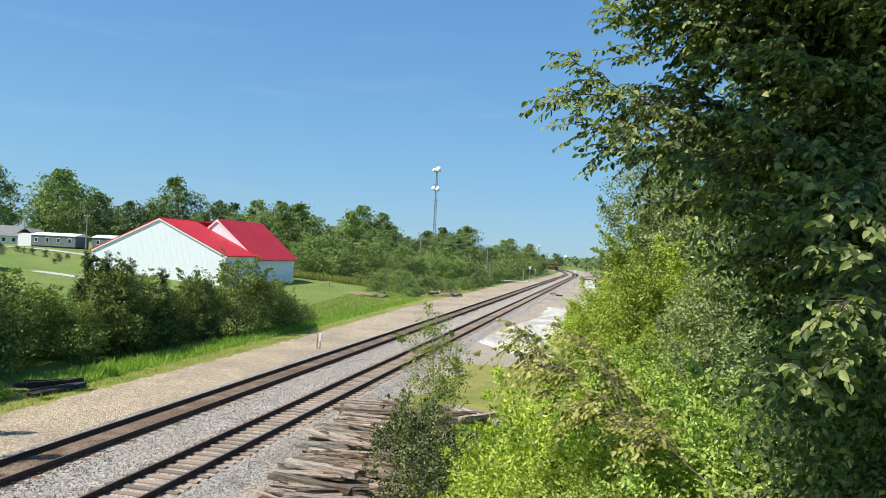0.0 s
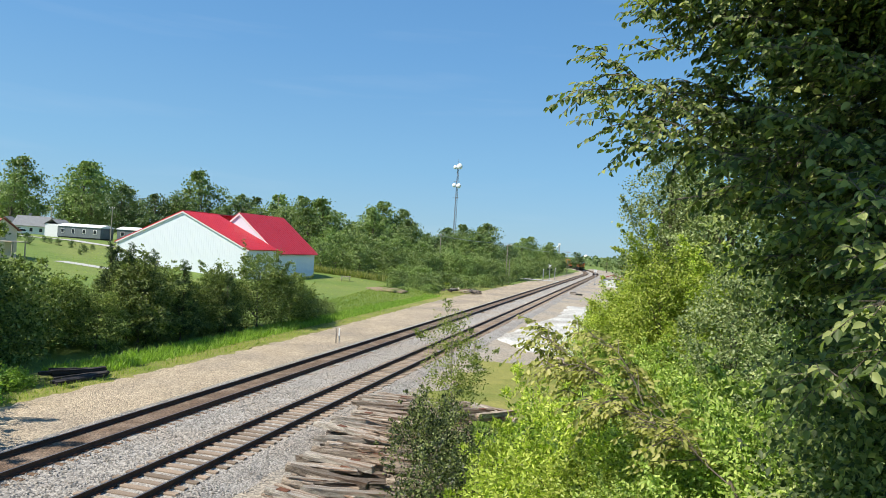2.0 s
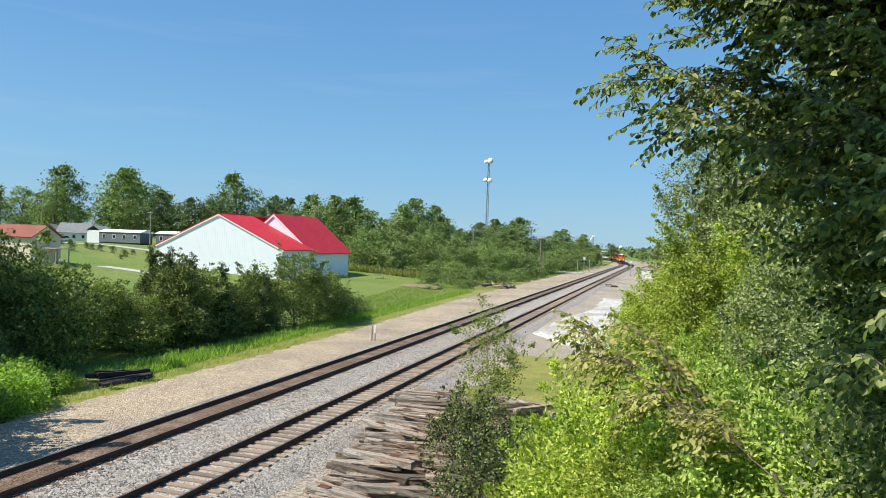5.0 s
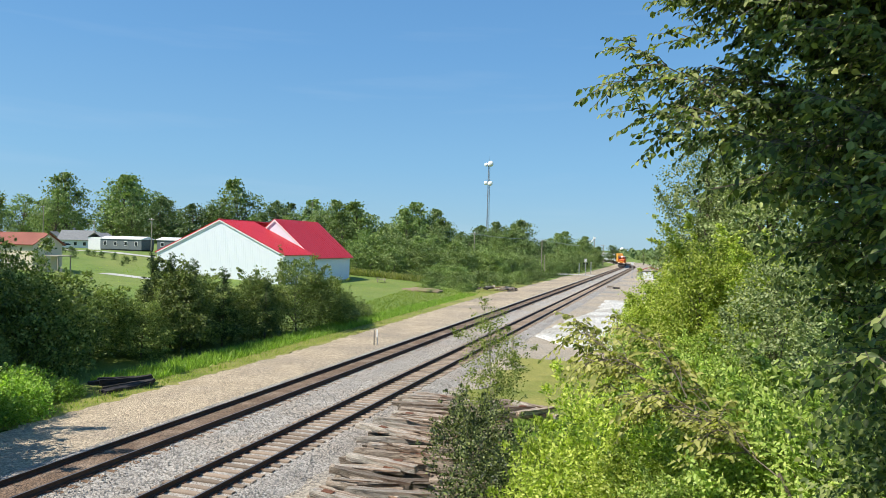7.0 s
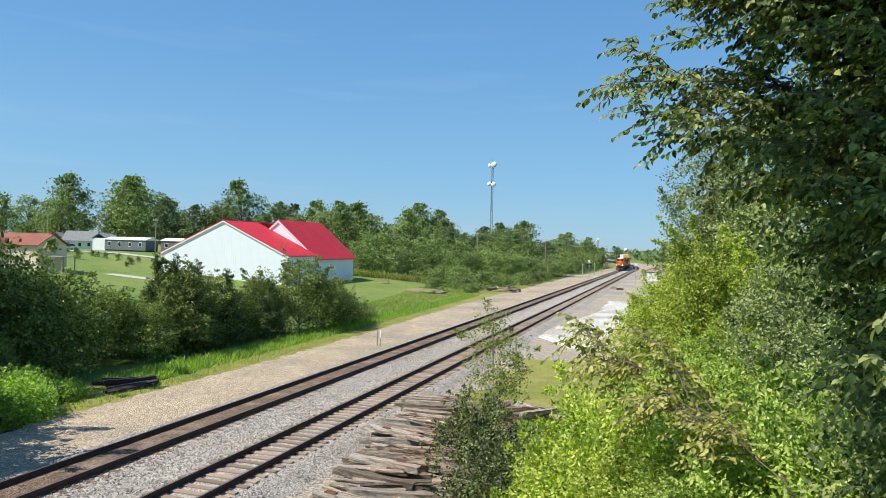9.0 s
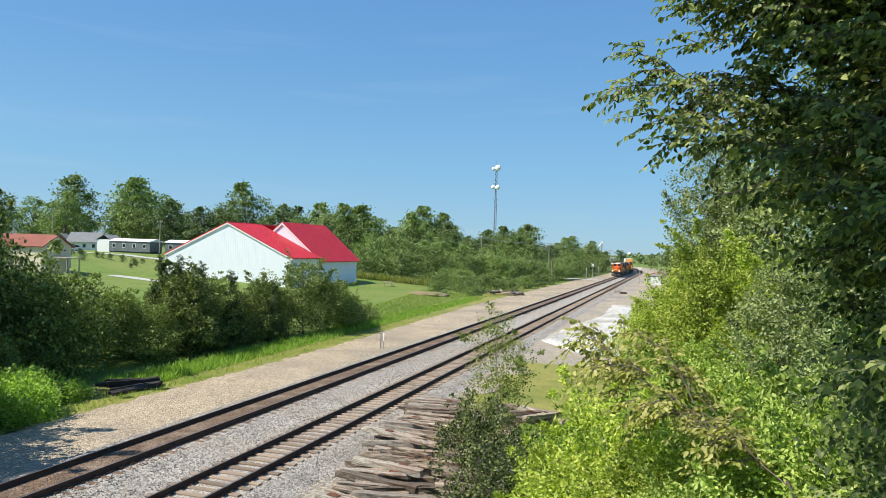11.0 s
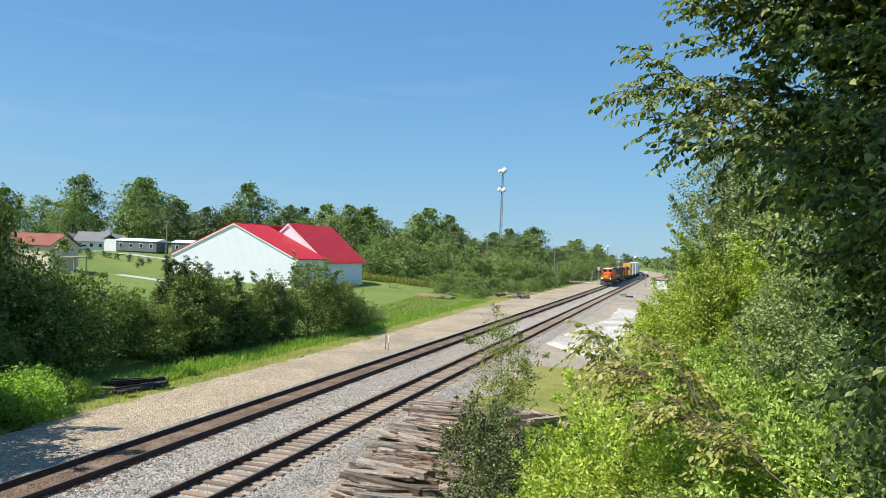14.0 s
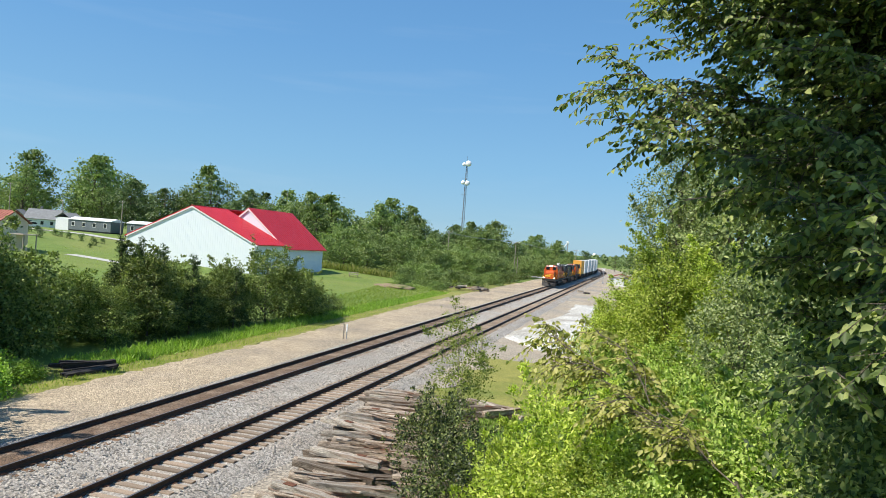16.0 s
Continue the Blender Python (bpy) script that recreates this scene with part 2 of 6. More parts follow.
M_YELLOW = surface("yellow_stripe_paint", (0.80, 0.42, 0.03), (0.85, 0.48, 0.05), 1.2, 0.5, 0, 10, 0.05, 0.004, grainy=0.07)
M_LBLACK = surface("sooty_black", (0.018, 0.016, 0.015), (0.04, 0.036, 0.032), 1.5, 0.65, 0, 12, 0.1, 0.006)
M_UNDER = surface("brown_running_gear", (0.045, 0.035, 0.03), (0.09, 0.07, 0.055), 2, 0.8, 0.2, 20, 0.3, 0.01)
M_WHEEL = surface("steel_wheel", (0.07, 0.055, 0.045), (0.14, 0.115, 0.10), 3, 0.6, 0.6, 20, 0.2, 0.006)
M_BOXY = surface("amber_container", (0.78, 0.36, 0.05), (0.84, 0.42, 0.075), 0.6, 0.5, 0, 8, 0.05, 0.005, grainy=0.07)
M_BOXW = surface("white_container", (0.62, 0.63, 0.64), (0.74, 0.75, 0.75), 0.6, 0.5, 0, 8, 0.05, 0.005, grainy=0.07)
M_BOXG = surface("grey_container", (0.42, 0.45, 0.48), (0.52, 0.55, 0.57), 0.6, 0.5, 0, 8, 0.05, 0.005, grainy=0.07)
M_BARK = surface("grey_brown_bark", (0.085, 0.065, 0.048), (0.18, 0.15, 0.115), 4, 0.95, 0, 30, 0.8, 0.02, stretch=(3, 3, 0.6))
M_TWIG = surface("pale_twig_bark", (0.20, 0.165, 0.12), (0.33, 0.29, 0.23), 6, 0.9, 0, 30, 0.4, 0.005)

F_TREE = foliage("elm_leaf", (0.030, 0.052, 0.016), (0.125, 0.17, 0.052), (0.38, 0.41, 0.15), 0.34, 0.5, 0.25)
F_DARK = foliage("dark_glossy_shrub_leaf", (0.014, 0.022, 0.008), (0.055, 0.080, 0.022), (0.30, 0.34, 0.11), 0.2, 0.45, 0.30)
F_CEDAR = foliage("red_cedar_spray", (0.020, 0.040, 0.014), (0.055, 0.095, 0.030), (0.15, 0.21, 0.065), 0.10, 0.6, 0.2)
F_FAR = foliage("broadleaf_crown", (0.105, 0.155, 0.046), (0.185, 0.255, 0.078), (0.28, 0.345, 0.115), 0.20)
F_FARD = foliage("dark_crown", (0.062, 0.102, 0.034), (0.115, 0.172, 0.058), (0.18, 0.24, 0.084), 0.18)
F_COTTON = foliage("silvery_cottonwood_leaf", (0.10, 0.14, 0.048), (0.215, 0.26, 0.10), (0.40, 0.43, 0.21), 0.30, 0.5, 0.26)
F_LIME = foliage("yellow_green_leaf", (0.12, 0.165, 0.024), (0.35, 0.425, 0.060), (0.60, 0.62, 0.16), 0.40, 0.48, 0.28)
F_BRIGHT = foliage("fresh_green_leaf", (0.095, 0.145, 0.028), (0.285, 0.385, 0.080), (0.52, 0.57, 0.18), 0.38, 0.48, 0.28)
F_OLIVE = foliage("olive_shrub_leaf", (0.095, 0.135, 0.03), (0.23, 0.275, 0.065), (0.40, 0.42, 0.13), 0.36, 0.48, 0.28)
F_GOLD = foliage("yellowing_leaf", (0.14, 0.155, 0.036), (0.35, 0.355, 0.095), (0.58, 0.53, 0.20), 0.40, 0.5, 0.28)
F_HEDGE = foliage("hedgerow_leaf", (0.055, 0.085, 0.022), (0.155, 0.208, 0.050), (0.34, 0.39, 0.115), 0.20, 0.5, 0.26)
F_WEED = foliage("tall_weed", (0.15, 0.25, 0.034), (0.26, 0.4, 0.062), (0.39, 0.52, 0.11), 0.4)
F_MEADOW = foliage("rough_meadow", (0.15, 0.19, 0.04), (0.27, 0.29, 0.08), (0.4, 0.38, 0.14), 0.35)
F_BLADE = foliage("grass_blade", (0.14, 0.22, 0.026), (0.23, 0.31, 0.045), (0.35, 0.39, 0.08), 0.35)


# ---- mesh helpers ----
def part(name, bm, material, parent, label="", smooth=False):
    """Links a bmesh as one mesh object under a thing or a part."""
    me = bpy.data.meshes.new(name)
    bm.to_mesh(me)
    bm.free()
    if smooth:
        me.polygons.foreach_set("use_smooth", [True] * len(me.polygons))
    me.materials.append(material)
    ob = new(name, me)
    ob.parent = parent
    if label:
        tagged(ob, label)
    return ob


def raw(name, verts, faces, material, parent=None, smooth=False):
    me = bpy.data.meshes.new(name)
    me.from_pydata([tuple(v) for v in verts], [], faces)
    if smooth:
        me.polygons.foreach_set("use_smooth", [True] * len(me.polygons))
    me.update()
    me.materials.append(material)
    ob = new(name, me)
    ob.parent = parent
    return ob


def root(name, m, label, category, group=""):
    ob = new(name)
    ob.matrix_world = m
    ob.empty_display_size = 0.3
    return tagged(ob, label, category, group)


def box(bm, cx, cy, cz, sx, sy, sz, bevel=0.0, m=None):
    vs = bmesh.ops.create_cube(bm, size=1.0, matrix=(m or Matrix()) @ Matrix.Translation((cx, cy, cz)) @ Matrix.Diagonal((sx, sy, sz, 1)))["verts"]
    if bevel:
        es = list({e for v in vs for e in v.link_edges})
        bmesh.ops.bevel(bm, geom=es, offset=bevel, segments=1, affect="EDGES")
    return vs


def rod(bm, a, b, r1, r2=None, n=8, caps=True):
    a, b = Vector(a), Vector(b)
    d = b - a
    q = d.to_track_quat("Z", "Y").to_matrix().to_4x4()
    bmesh.ops.create_cone(bm, cap_ends=caps, segments=n, radius1=r1, radius2=r1 if r2 is None else r2, depth=d.length,
                          matrix=Matrix.Translation((a + b) / 2) @ q)


def tube(pts, radii, n=6):
    """Vertices and faces of a bent tapering tube."""
    verts, faces = [], []
    for i, p in enumerate(pts):
        p = Vector(p)
        d = (Vector(pts[min(i + 1, len(pts) - 1)]) - Vector(pts[max(i - 1, 0)])).normalized()
        u = d.orthogonal().normalized()
        v = d.cross(u)
        for k in range(n):
            a = 2 * math.pi * k / n
            verts.append(p + (u * math.cos(a) + v * math.sin(a)) * radii[i])
    for i in range(len(pts) - 1):
        for k in range(n):
            a, b = i * n + k, i * n + (k + 1) % n
            faces.append((a, b, b + n, a + n))
    return verts, faces


def prism(bm, outline, y0, y1):
    """A slab whose outline lies in the xz plane, from y0 to y1."""
    f = [bm.verts.new((x, y0, z)) for x, z in outline]
    g = [bm.verts.new((x, y1, z)) for x, z in outline]
    n = len(outline)
    bm.faces.new(f)
    bm.faces.new(list(reversed(g)))
    for i in range(n):
        bm.faces.new((f[i], g[i], g[(i + 1) % n], f[(i + 1) % n]))
    bmesh.ops.recalc_face_normals(bm, faces=bm.faces)


# ---- lie of the land ----
PX = [-2500, -400, -150, -116, -86, -57, -45, -34, -29, -26, -20, -9, 0, 10, 100, 2500]
PZ = [6, 5, 4.5, 4.3, 2.5, 0.8, 0.2, -0.6, -0.5, -0.35, -0.35, -0.4, -0.4, 0.0, 2.0, 4.0]


def sstep(a, b, v):
    t = min(1.0, max(0.0, (v - a) / (b - a)))
    return t * t * (3 - 2 * t)


def ground_z(x, y):
    z = float(np.interp(x, PX, PZ))
    far = sstep(150, 260, y)
    if x < -26:
        z = z * (1 - far * 0.7)
    bank = 6.2 * sstep(17, 3, y) * sstep(-8, -1.0, x)
    wob = 0.12 * noise.noise((x * 0.11, y * 0.11, 0.0)) * sstep(-26.5, -31, x)
    return z + bank + wob


def track_point(s):
    """Centre line of the far track by distance, straight and then curving left: x shift, y, heading."""
    if s <= 300:
        return 0.0, s, 0.0
    a = (s - 300) / 700.0
    return -700 * (1 - math.cos(a)), 300 + 700 * math.sin(a), a


X_NEAR, X_FAR = -13.66, -18.38


def lane(s, off):
    dx, y, a = track_point(s)
    return dx + off * math.cos(a), y + off * math.sin(a)


# ground sheet
def build_ground():
    xs = sorted(set([-2500, -1500, -900, -600, -400, -300, -240, -200] + list(range(-180, -40, 6)) + list(np.arange(-40, 12, 1.5)) +
                    [14, 18, 24, 32, 45, 60, 80, 110, 160, 240, 400, 700, 1200, 2500]))
    ys = sorted(set([-600, -300, -150, -80, -50] + list(range(-40, 40, 2)) + list(range(40, 140, 4)) + list(range(140, 320, 10)) +
                    [340, 380, 430, 500, 600, 800, 1100, 1500, 2200, 3200, 4600]))
    verts = [(x, y, ground_z(x, y) - 0.06) for y in ys for x in xs]
    nx = len(xs)
    faces = [(j * nx + i, j * nx + i + 1, (j + 1) * nx + i + 1, (j + 1) * nx + i) for j in range(len(ys) - 1) for i in range(nx - 1)]
    ob = raw("ground", verts, faces, M_GRASS, smooth=True)
    tagged(ob, "green grassland with mown and rough patches", "ground", kind="structure")


build_ground()


def strip(name, label, category, left, right, s0, s1, step, z, material, rag=0.0, seed=0, curved=True, lift=None):
    """A ribbon of ground cover along the line, with ragged edges; z may be a list across."""
    rng = random.Random(seed)
    zs = z if isinstance(z, (list, tuple)) else [z, z, z, z]
    n = len(zs)
    verts, faces, s = [], [], s0
    rows = 0
    while s <= s1:
        l = (left(s) if callable(left) else left) + rng.uniform(-rag, rag)
        r = (right(s) if callable(right) else right) + rng.uniform(-rag, rag)
        for k in range(n):
            o = l + (r - l) * k / (n - 1)
            x, y = lane(s, o) if curved else (o, s)
            verts.append((x, y, zs[k] if lift is None else ground_z(x, y) + lift))
        rows += 1
        s += step if s < 160 else step * 5
    for j in range(rows - 1):
        for i in range(n - 1):
            a = j * n + i
            faces.append((a, a + 1, a + n + 1, a + n))
    ob = raw(name, verts, faces, material)
    return tagged(ob, label, category, kind="structure")


# tan gravel service road beside the far track
strip("service_road", "tan crushed gravel service road beside the rails", "gravel road",
      lambda s: -25.6 - 2.2 * sstep(40, 110, s), -19.2, -30, 640, 0.5, [-0.34, -0.29, -0.27, -0.27, -0.28, -0.30], M_GRAVEL, 0.22, 3)
# yard gravel on the near side
strip("yard", "grey tan gravel yard beside the near track", "gravel yard", -12.6, lambda s: -9.5 + 9.5 * sstep(38, 60, s) + 3 * sstep(80, 140, s),
      -30, 640, 0.7, [-0.30, -0.30, -0.31, -0.32, -0.33], M_YARD, 0.3, 4)
# dry mown patch
strip("grass_patch", "short yellowing mown grass patch", "grass", lambda s: -9.6 + 0.8 * math.sin(s), -3.4, 33, 49.5, 0.5, [-0.28, -0.26, -0.24, -0.26, -0.3], M_DRYGRASS, 0.25, 5, False)
# grass verge between gravel and hedge
strip("verge", "rough yellow-green grass verge along the gravel road", "grass", lambda s: -30.5 - 3.0 * sstep(50, 110, s), lambda s: -25.4 - 2.2 * sstep(40, 110, s),
      -30, 170, 0.5, [-0.46, -0.42, -0.37, -0.335], M_DRYGRASS, 0.35, 6)


# ballast bed with two humps
def build_ballast():
    prof = [(-20.75, -0.33), (-20.2, -0.16), (-19.9, -0.05), (-18.4, -0.035), (-16.95, -0.05), (-16.4, -0.11), (-15.9, -0.12), (-15.2, -0.06),
            (-13.7, -0.035), (-12.2, -0.05), (-11.9, -0.10), (-11.2, -0.31)]
    verts, faces, s, rows = [], [], -30.0, 0
    rng = random.Random(8)
    n = len(prof)
    while s <= 640:
        for o, z in prof:
            x, y = lane(s, o + (rng.uniform(-0.12, 0.12) if o in (-20.75, -11.2) else 0))
            verts.append((x, y, z + rng.uniform(-0.018, 0.012)))
        rows += 1
        s += 0.35 if s < 70 else 2.0
    for j in range(rows - 1):
        for i in range(n - 1):
            a = j * n + i
            faces.append((a, a + 1, a + n + 1, a + n))
    ob = raw("ballast_bed", verts, faces, M_BALLAST)
    tagged(ob, "pale grey crushed stone ballast under the tracks", "ballast", kind="structure")


build_ballast()
strip("fouled_ballast", "brown dirt-fouled ballast between the far rails", "ballast", X_FAR - 0.72, X_FAR + 0.72, -30, 640, 0.5, [-0.012, 0.0, 0.004, -0.008],
      M_FOUL, 0.05, 9)


# ---- railway tracks ----
RAIL_PROFILE = [(-0.07, -0.07), (0.07, -0.07), (0.07, 0.012), (0.012, 0.03), (0.01, 0.12), (0.036, 0.135), (0.036, 0.168), (-0.036, 0.168), (-0.036, 0.135),
                (-0.01, 0.12), (-0.012, 0.03), (-0.07, 0.012)]


def build_track(offset, tie_mat, label, seed, bury):
    rng = random.Random(seed)
    tr = root("railway_track", pose(0, 0, 0), label, "railway track", "main line tracks")
    for side in (-0.7535, 0.7535):
        stations = [-30, 0] + list(range(20, 301, 40)) + list(range(306, 641, 6))
        verts, faces = [], []
        for s in stations:
            for px, pz in RAIL_PROFILE:
                x, y = lane(s, offset + side + px)
                verts.append((x, y, pz + 0.012))
        n = len(RAIL_PROFILE)
        for j in range(len(stations) - 1):
            for k in range(n):
                a, b = j * n + k, j * n + (k + 1) % n
                faces.append((a, b, b + n, a + n))
        rail = raw("rail", verts, faces, M_RAILSIDE, tr)
        head = []
        hf = []
        for i, s in enumerate(stations):
            for px in (-0.026, 0.026):
                x, y = lane(s, offset + side + px)
                head.append((x, y, 0.1805))
            if i:
                a = 2 * i
                hf.append((a - 2, a - 1, a + 1, a))
        hd = raw("rail_head", head, hf, M_RAILTOP, rail)
        tagged(hd, "worn shiny rail head")
    # ties: the nearest one by one, the rest in one mesh
    bm = bmesh.new()
    box(bm, 0, 0, -0.09, 2.6, 0.225, 0.18, 0.012)
    for v in bm.verts:
        v.co += Vector((rng.uniform(-0.015, 0.015), rng.uniform(-0.008, 0.008), rng.uniform(-0.006, 0.004)))
    me = bpy.data.meshes.new("tie")
    bm.to_mesh(me)
    bm.free()
    me.materials.append(tie_mat)
    s = 8.0
    fv, ff = [], []
    count = 0
    while s < 420:
        x, y = lane(s, offset + rng.uniform(-0.04, 0.04))
        zz = -bury + rng.uniform(-0.008, 0.008)
        a = track_point(s)[2] + radians(rng.uniform(-0.8, 0.8))
        if count < 270:
            t = new("tie", me)
            t.parent = tr
            t.matrix_local = Matrix.Translation((x, y, zz)) @ Matrix.Rotation(a, 4, "Z")
        else:
            c, d = math.cos(a), math.sin(a)
            b0 = len(fv)
            for ux, uy in ((-1.3, -0.11), (1.3, -0.11), (1.3, 0.11), (-1.3, 0.11)):
                for z in (-0.15, 0.0):
                    fv.append((x + ux * c - uy * d, y + ux * d + uy * c, zz + z))
            ff += [(b0 + 1, b0 + 3, b0 + 5, b0 + 7), (b0, b0 + 1, b0 + 7, b0 + 6), (b0, b0 + 2, b0 + 3, b0 + 1), (b0 + 2, b0 + 4, b0 + 5, b0 + 3), (b0 + 4, b0 + 6, b0 + 7, b0 + 5)]
        count += 1
        s += 0.52 + rng.uniform(-0.03, 0.03)
    tagged(raw("far_ties", fv, ff, tie_mat, tr), kind="stuff")
    # tie plates under the nearer rails
    bm = bmesh.new()
    box(bm, 0, 0, 0.0, 0.34, 0.18, 0.02, 0.003)
    pm = bpy.data.meshes.new("tie_plate")
    bm.to_mesh(pm)
    bm.free()
    pm.materials.append(M_RUST)
    s = 8.0
    while s < 70:
        for side in (-0.7535, 0.7535):
            p = new("tie_plate", pm)
            p.parent = tr
            p.matrix_local = pose(offset + side, s, 0.006 - bury * 0.3)
        s += 0.52
    return tr


build_track(X_NEAR, M_TIE, "railway track of dark rusty rails on weathered grey-brown ties", 11, -0.004)
build_track(X_FAR, M_TIEFAR, "railway track of dark rusty rails on brown dirt-covered ties", 12, 0.042)


# loose ballast stones
def build_stones():
    rng = np.random.default_rng(5)
    n = 14000
    y = 10 + 50 * rng.random(n) ** 1.6
    zone = rng.random(n)
    x = np.where(zone < 0.55, rng.uniform(-17.4, -14.6, n), np.where(zone < 0.75, rng.uniform(-20.6, -19.5, n), rng.uniform(-12.4, -10.9, n)))
    r = rng.uniform(0.022, 0.048, n)
    prof_x = [-20.75, -20.2, -19.9, -16.95, -16.4, -15.9, -15.2, -12.2, -11.9, -11.2]
    prof_z = [-0.33, -0.16, -0.05, -0.05, -0.11, -0.12, -0.06, -0.05, -0.10, -0.31]
    z = np.interp(x, prof_x, prof_z) + r * 0.35
    o = np.array([(1, 0, 0), (0, 1, 0), (-1, 0, 0), (0, -1, 0), (0, 0, 1), (0, 0, -1)], float)
    v = np.stack([x, y, z], 1)[:, None] + o[None] * r[:, None, None] * rng.uniform(0.6, 1.25, (n, 6, 1)) + rng.normal(0, 0.006, (n, 6, 3))
    f = np.array([(0, 1, 4), (1, 2, 4), (2, 3, 4), (3, 0, 4), (1, 0, 5), (2, 1, 5), (3, 2, 5), (0, 3, 5)])
    faces = (np.arange(n)[:, None, None] * 6 + f[None]).reshape(-1, 3)
    ob = raw("loose_ballast", v.reshape(-1, 3), faces.tolist(), M_STONE)
    tagged(ob, "loose pale grey ballast stones between the rails", "ballast", kind="stuff")


build_stones()

# level crossing far down the line
strip("crossing_road", "pale concrete road crossing the rails", "road", -60, 8, 212, 217.5, 5.5, [0.12] + [0.02] * 3 + [0.0] * 6 + [0.0], M_ROAD, 0, 2)


# ---- foliage ----
def leaf_mesh(name, pos, axis, size, rng, material, fine=False, width=0.5, parent=None, normal=None):
    """Many small folded leaves as one mesh; axis: the way each leaf points."""
    n = len(pos)
    axis = axis / np.linalg.norm(axis, axis=1, keepdims=True)
    nr = rng.normal(0, 1, (n, 3)) if normal is None else normal + rng.normal(0, 0.5, (n, 3))
    side = np.cross(axis, nr)
    side /= np.linalg.norm(side, axis=1, keepdims=True) + 1e-9
    up = np.cross(side, axis)
    L = (size * rng.uniform(0.65, 1.25, n))[:, None]
    W = L * width * 0.5
    if fine:
        cols = [pos, pos + axis * L * 0.3 + side * W + up * W * 0.3, pos + axis * L * 0.68 + side * W * 0.8 + up * W * 0.2, pos + axis * L - up * L * 0.12,
                pos + axis * L * 0.68 - side * W * 0.8 + up * W * 0.2, pos + axis * L * 0.3 - side * W + up * W * 0.3]
        f = [(0, 1, 2), (0, 2, 3), (0, 3, 4), (0, 4, 5)]
    else:
        cols = [pos, pos + axis * L * 0.45 + side * W + up * W * 0.35, pos + axis * L, pos + axis * L * 0.45 - side * W + up * W * 0.35]
        f = [(0, 1, 2), (0, 2, 3)]
    k = len(cols)
    v = np.stack(cols, 1).reshape(-1, 3)
    faces = (np.arange(n)[:, None, None] * k + np.array(f)[None]).reshape(-1)
    me = bpy.data.meshes.new(name)
    me.vertices.add(len(v))
    me.vertices.foreach_set("co", v.astype(np.float32).ravel())
    nt = len(faces) // 3
    me.loops.add(nt * 3)
    me.loops.foreach_set("vertex_index", faces.astype(np.int32))
    me.polygons.add(nt)
    me.polygons.foreach_set("loop_start", np.arange(0, nt * 3, 3, dtype=np.int32))
    me.polygons.foreach_set("loop_total", np.full(nt, 3, dtype=np.int32))
    me.update()
    me.materials.append(material)
    ob = new(name, me)
    ob.parent = parent
    return ob


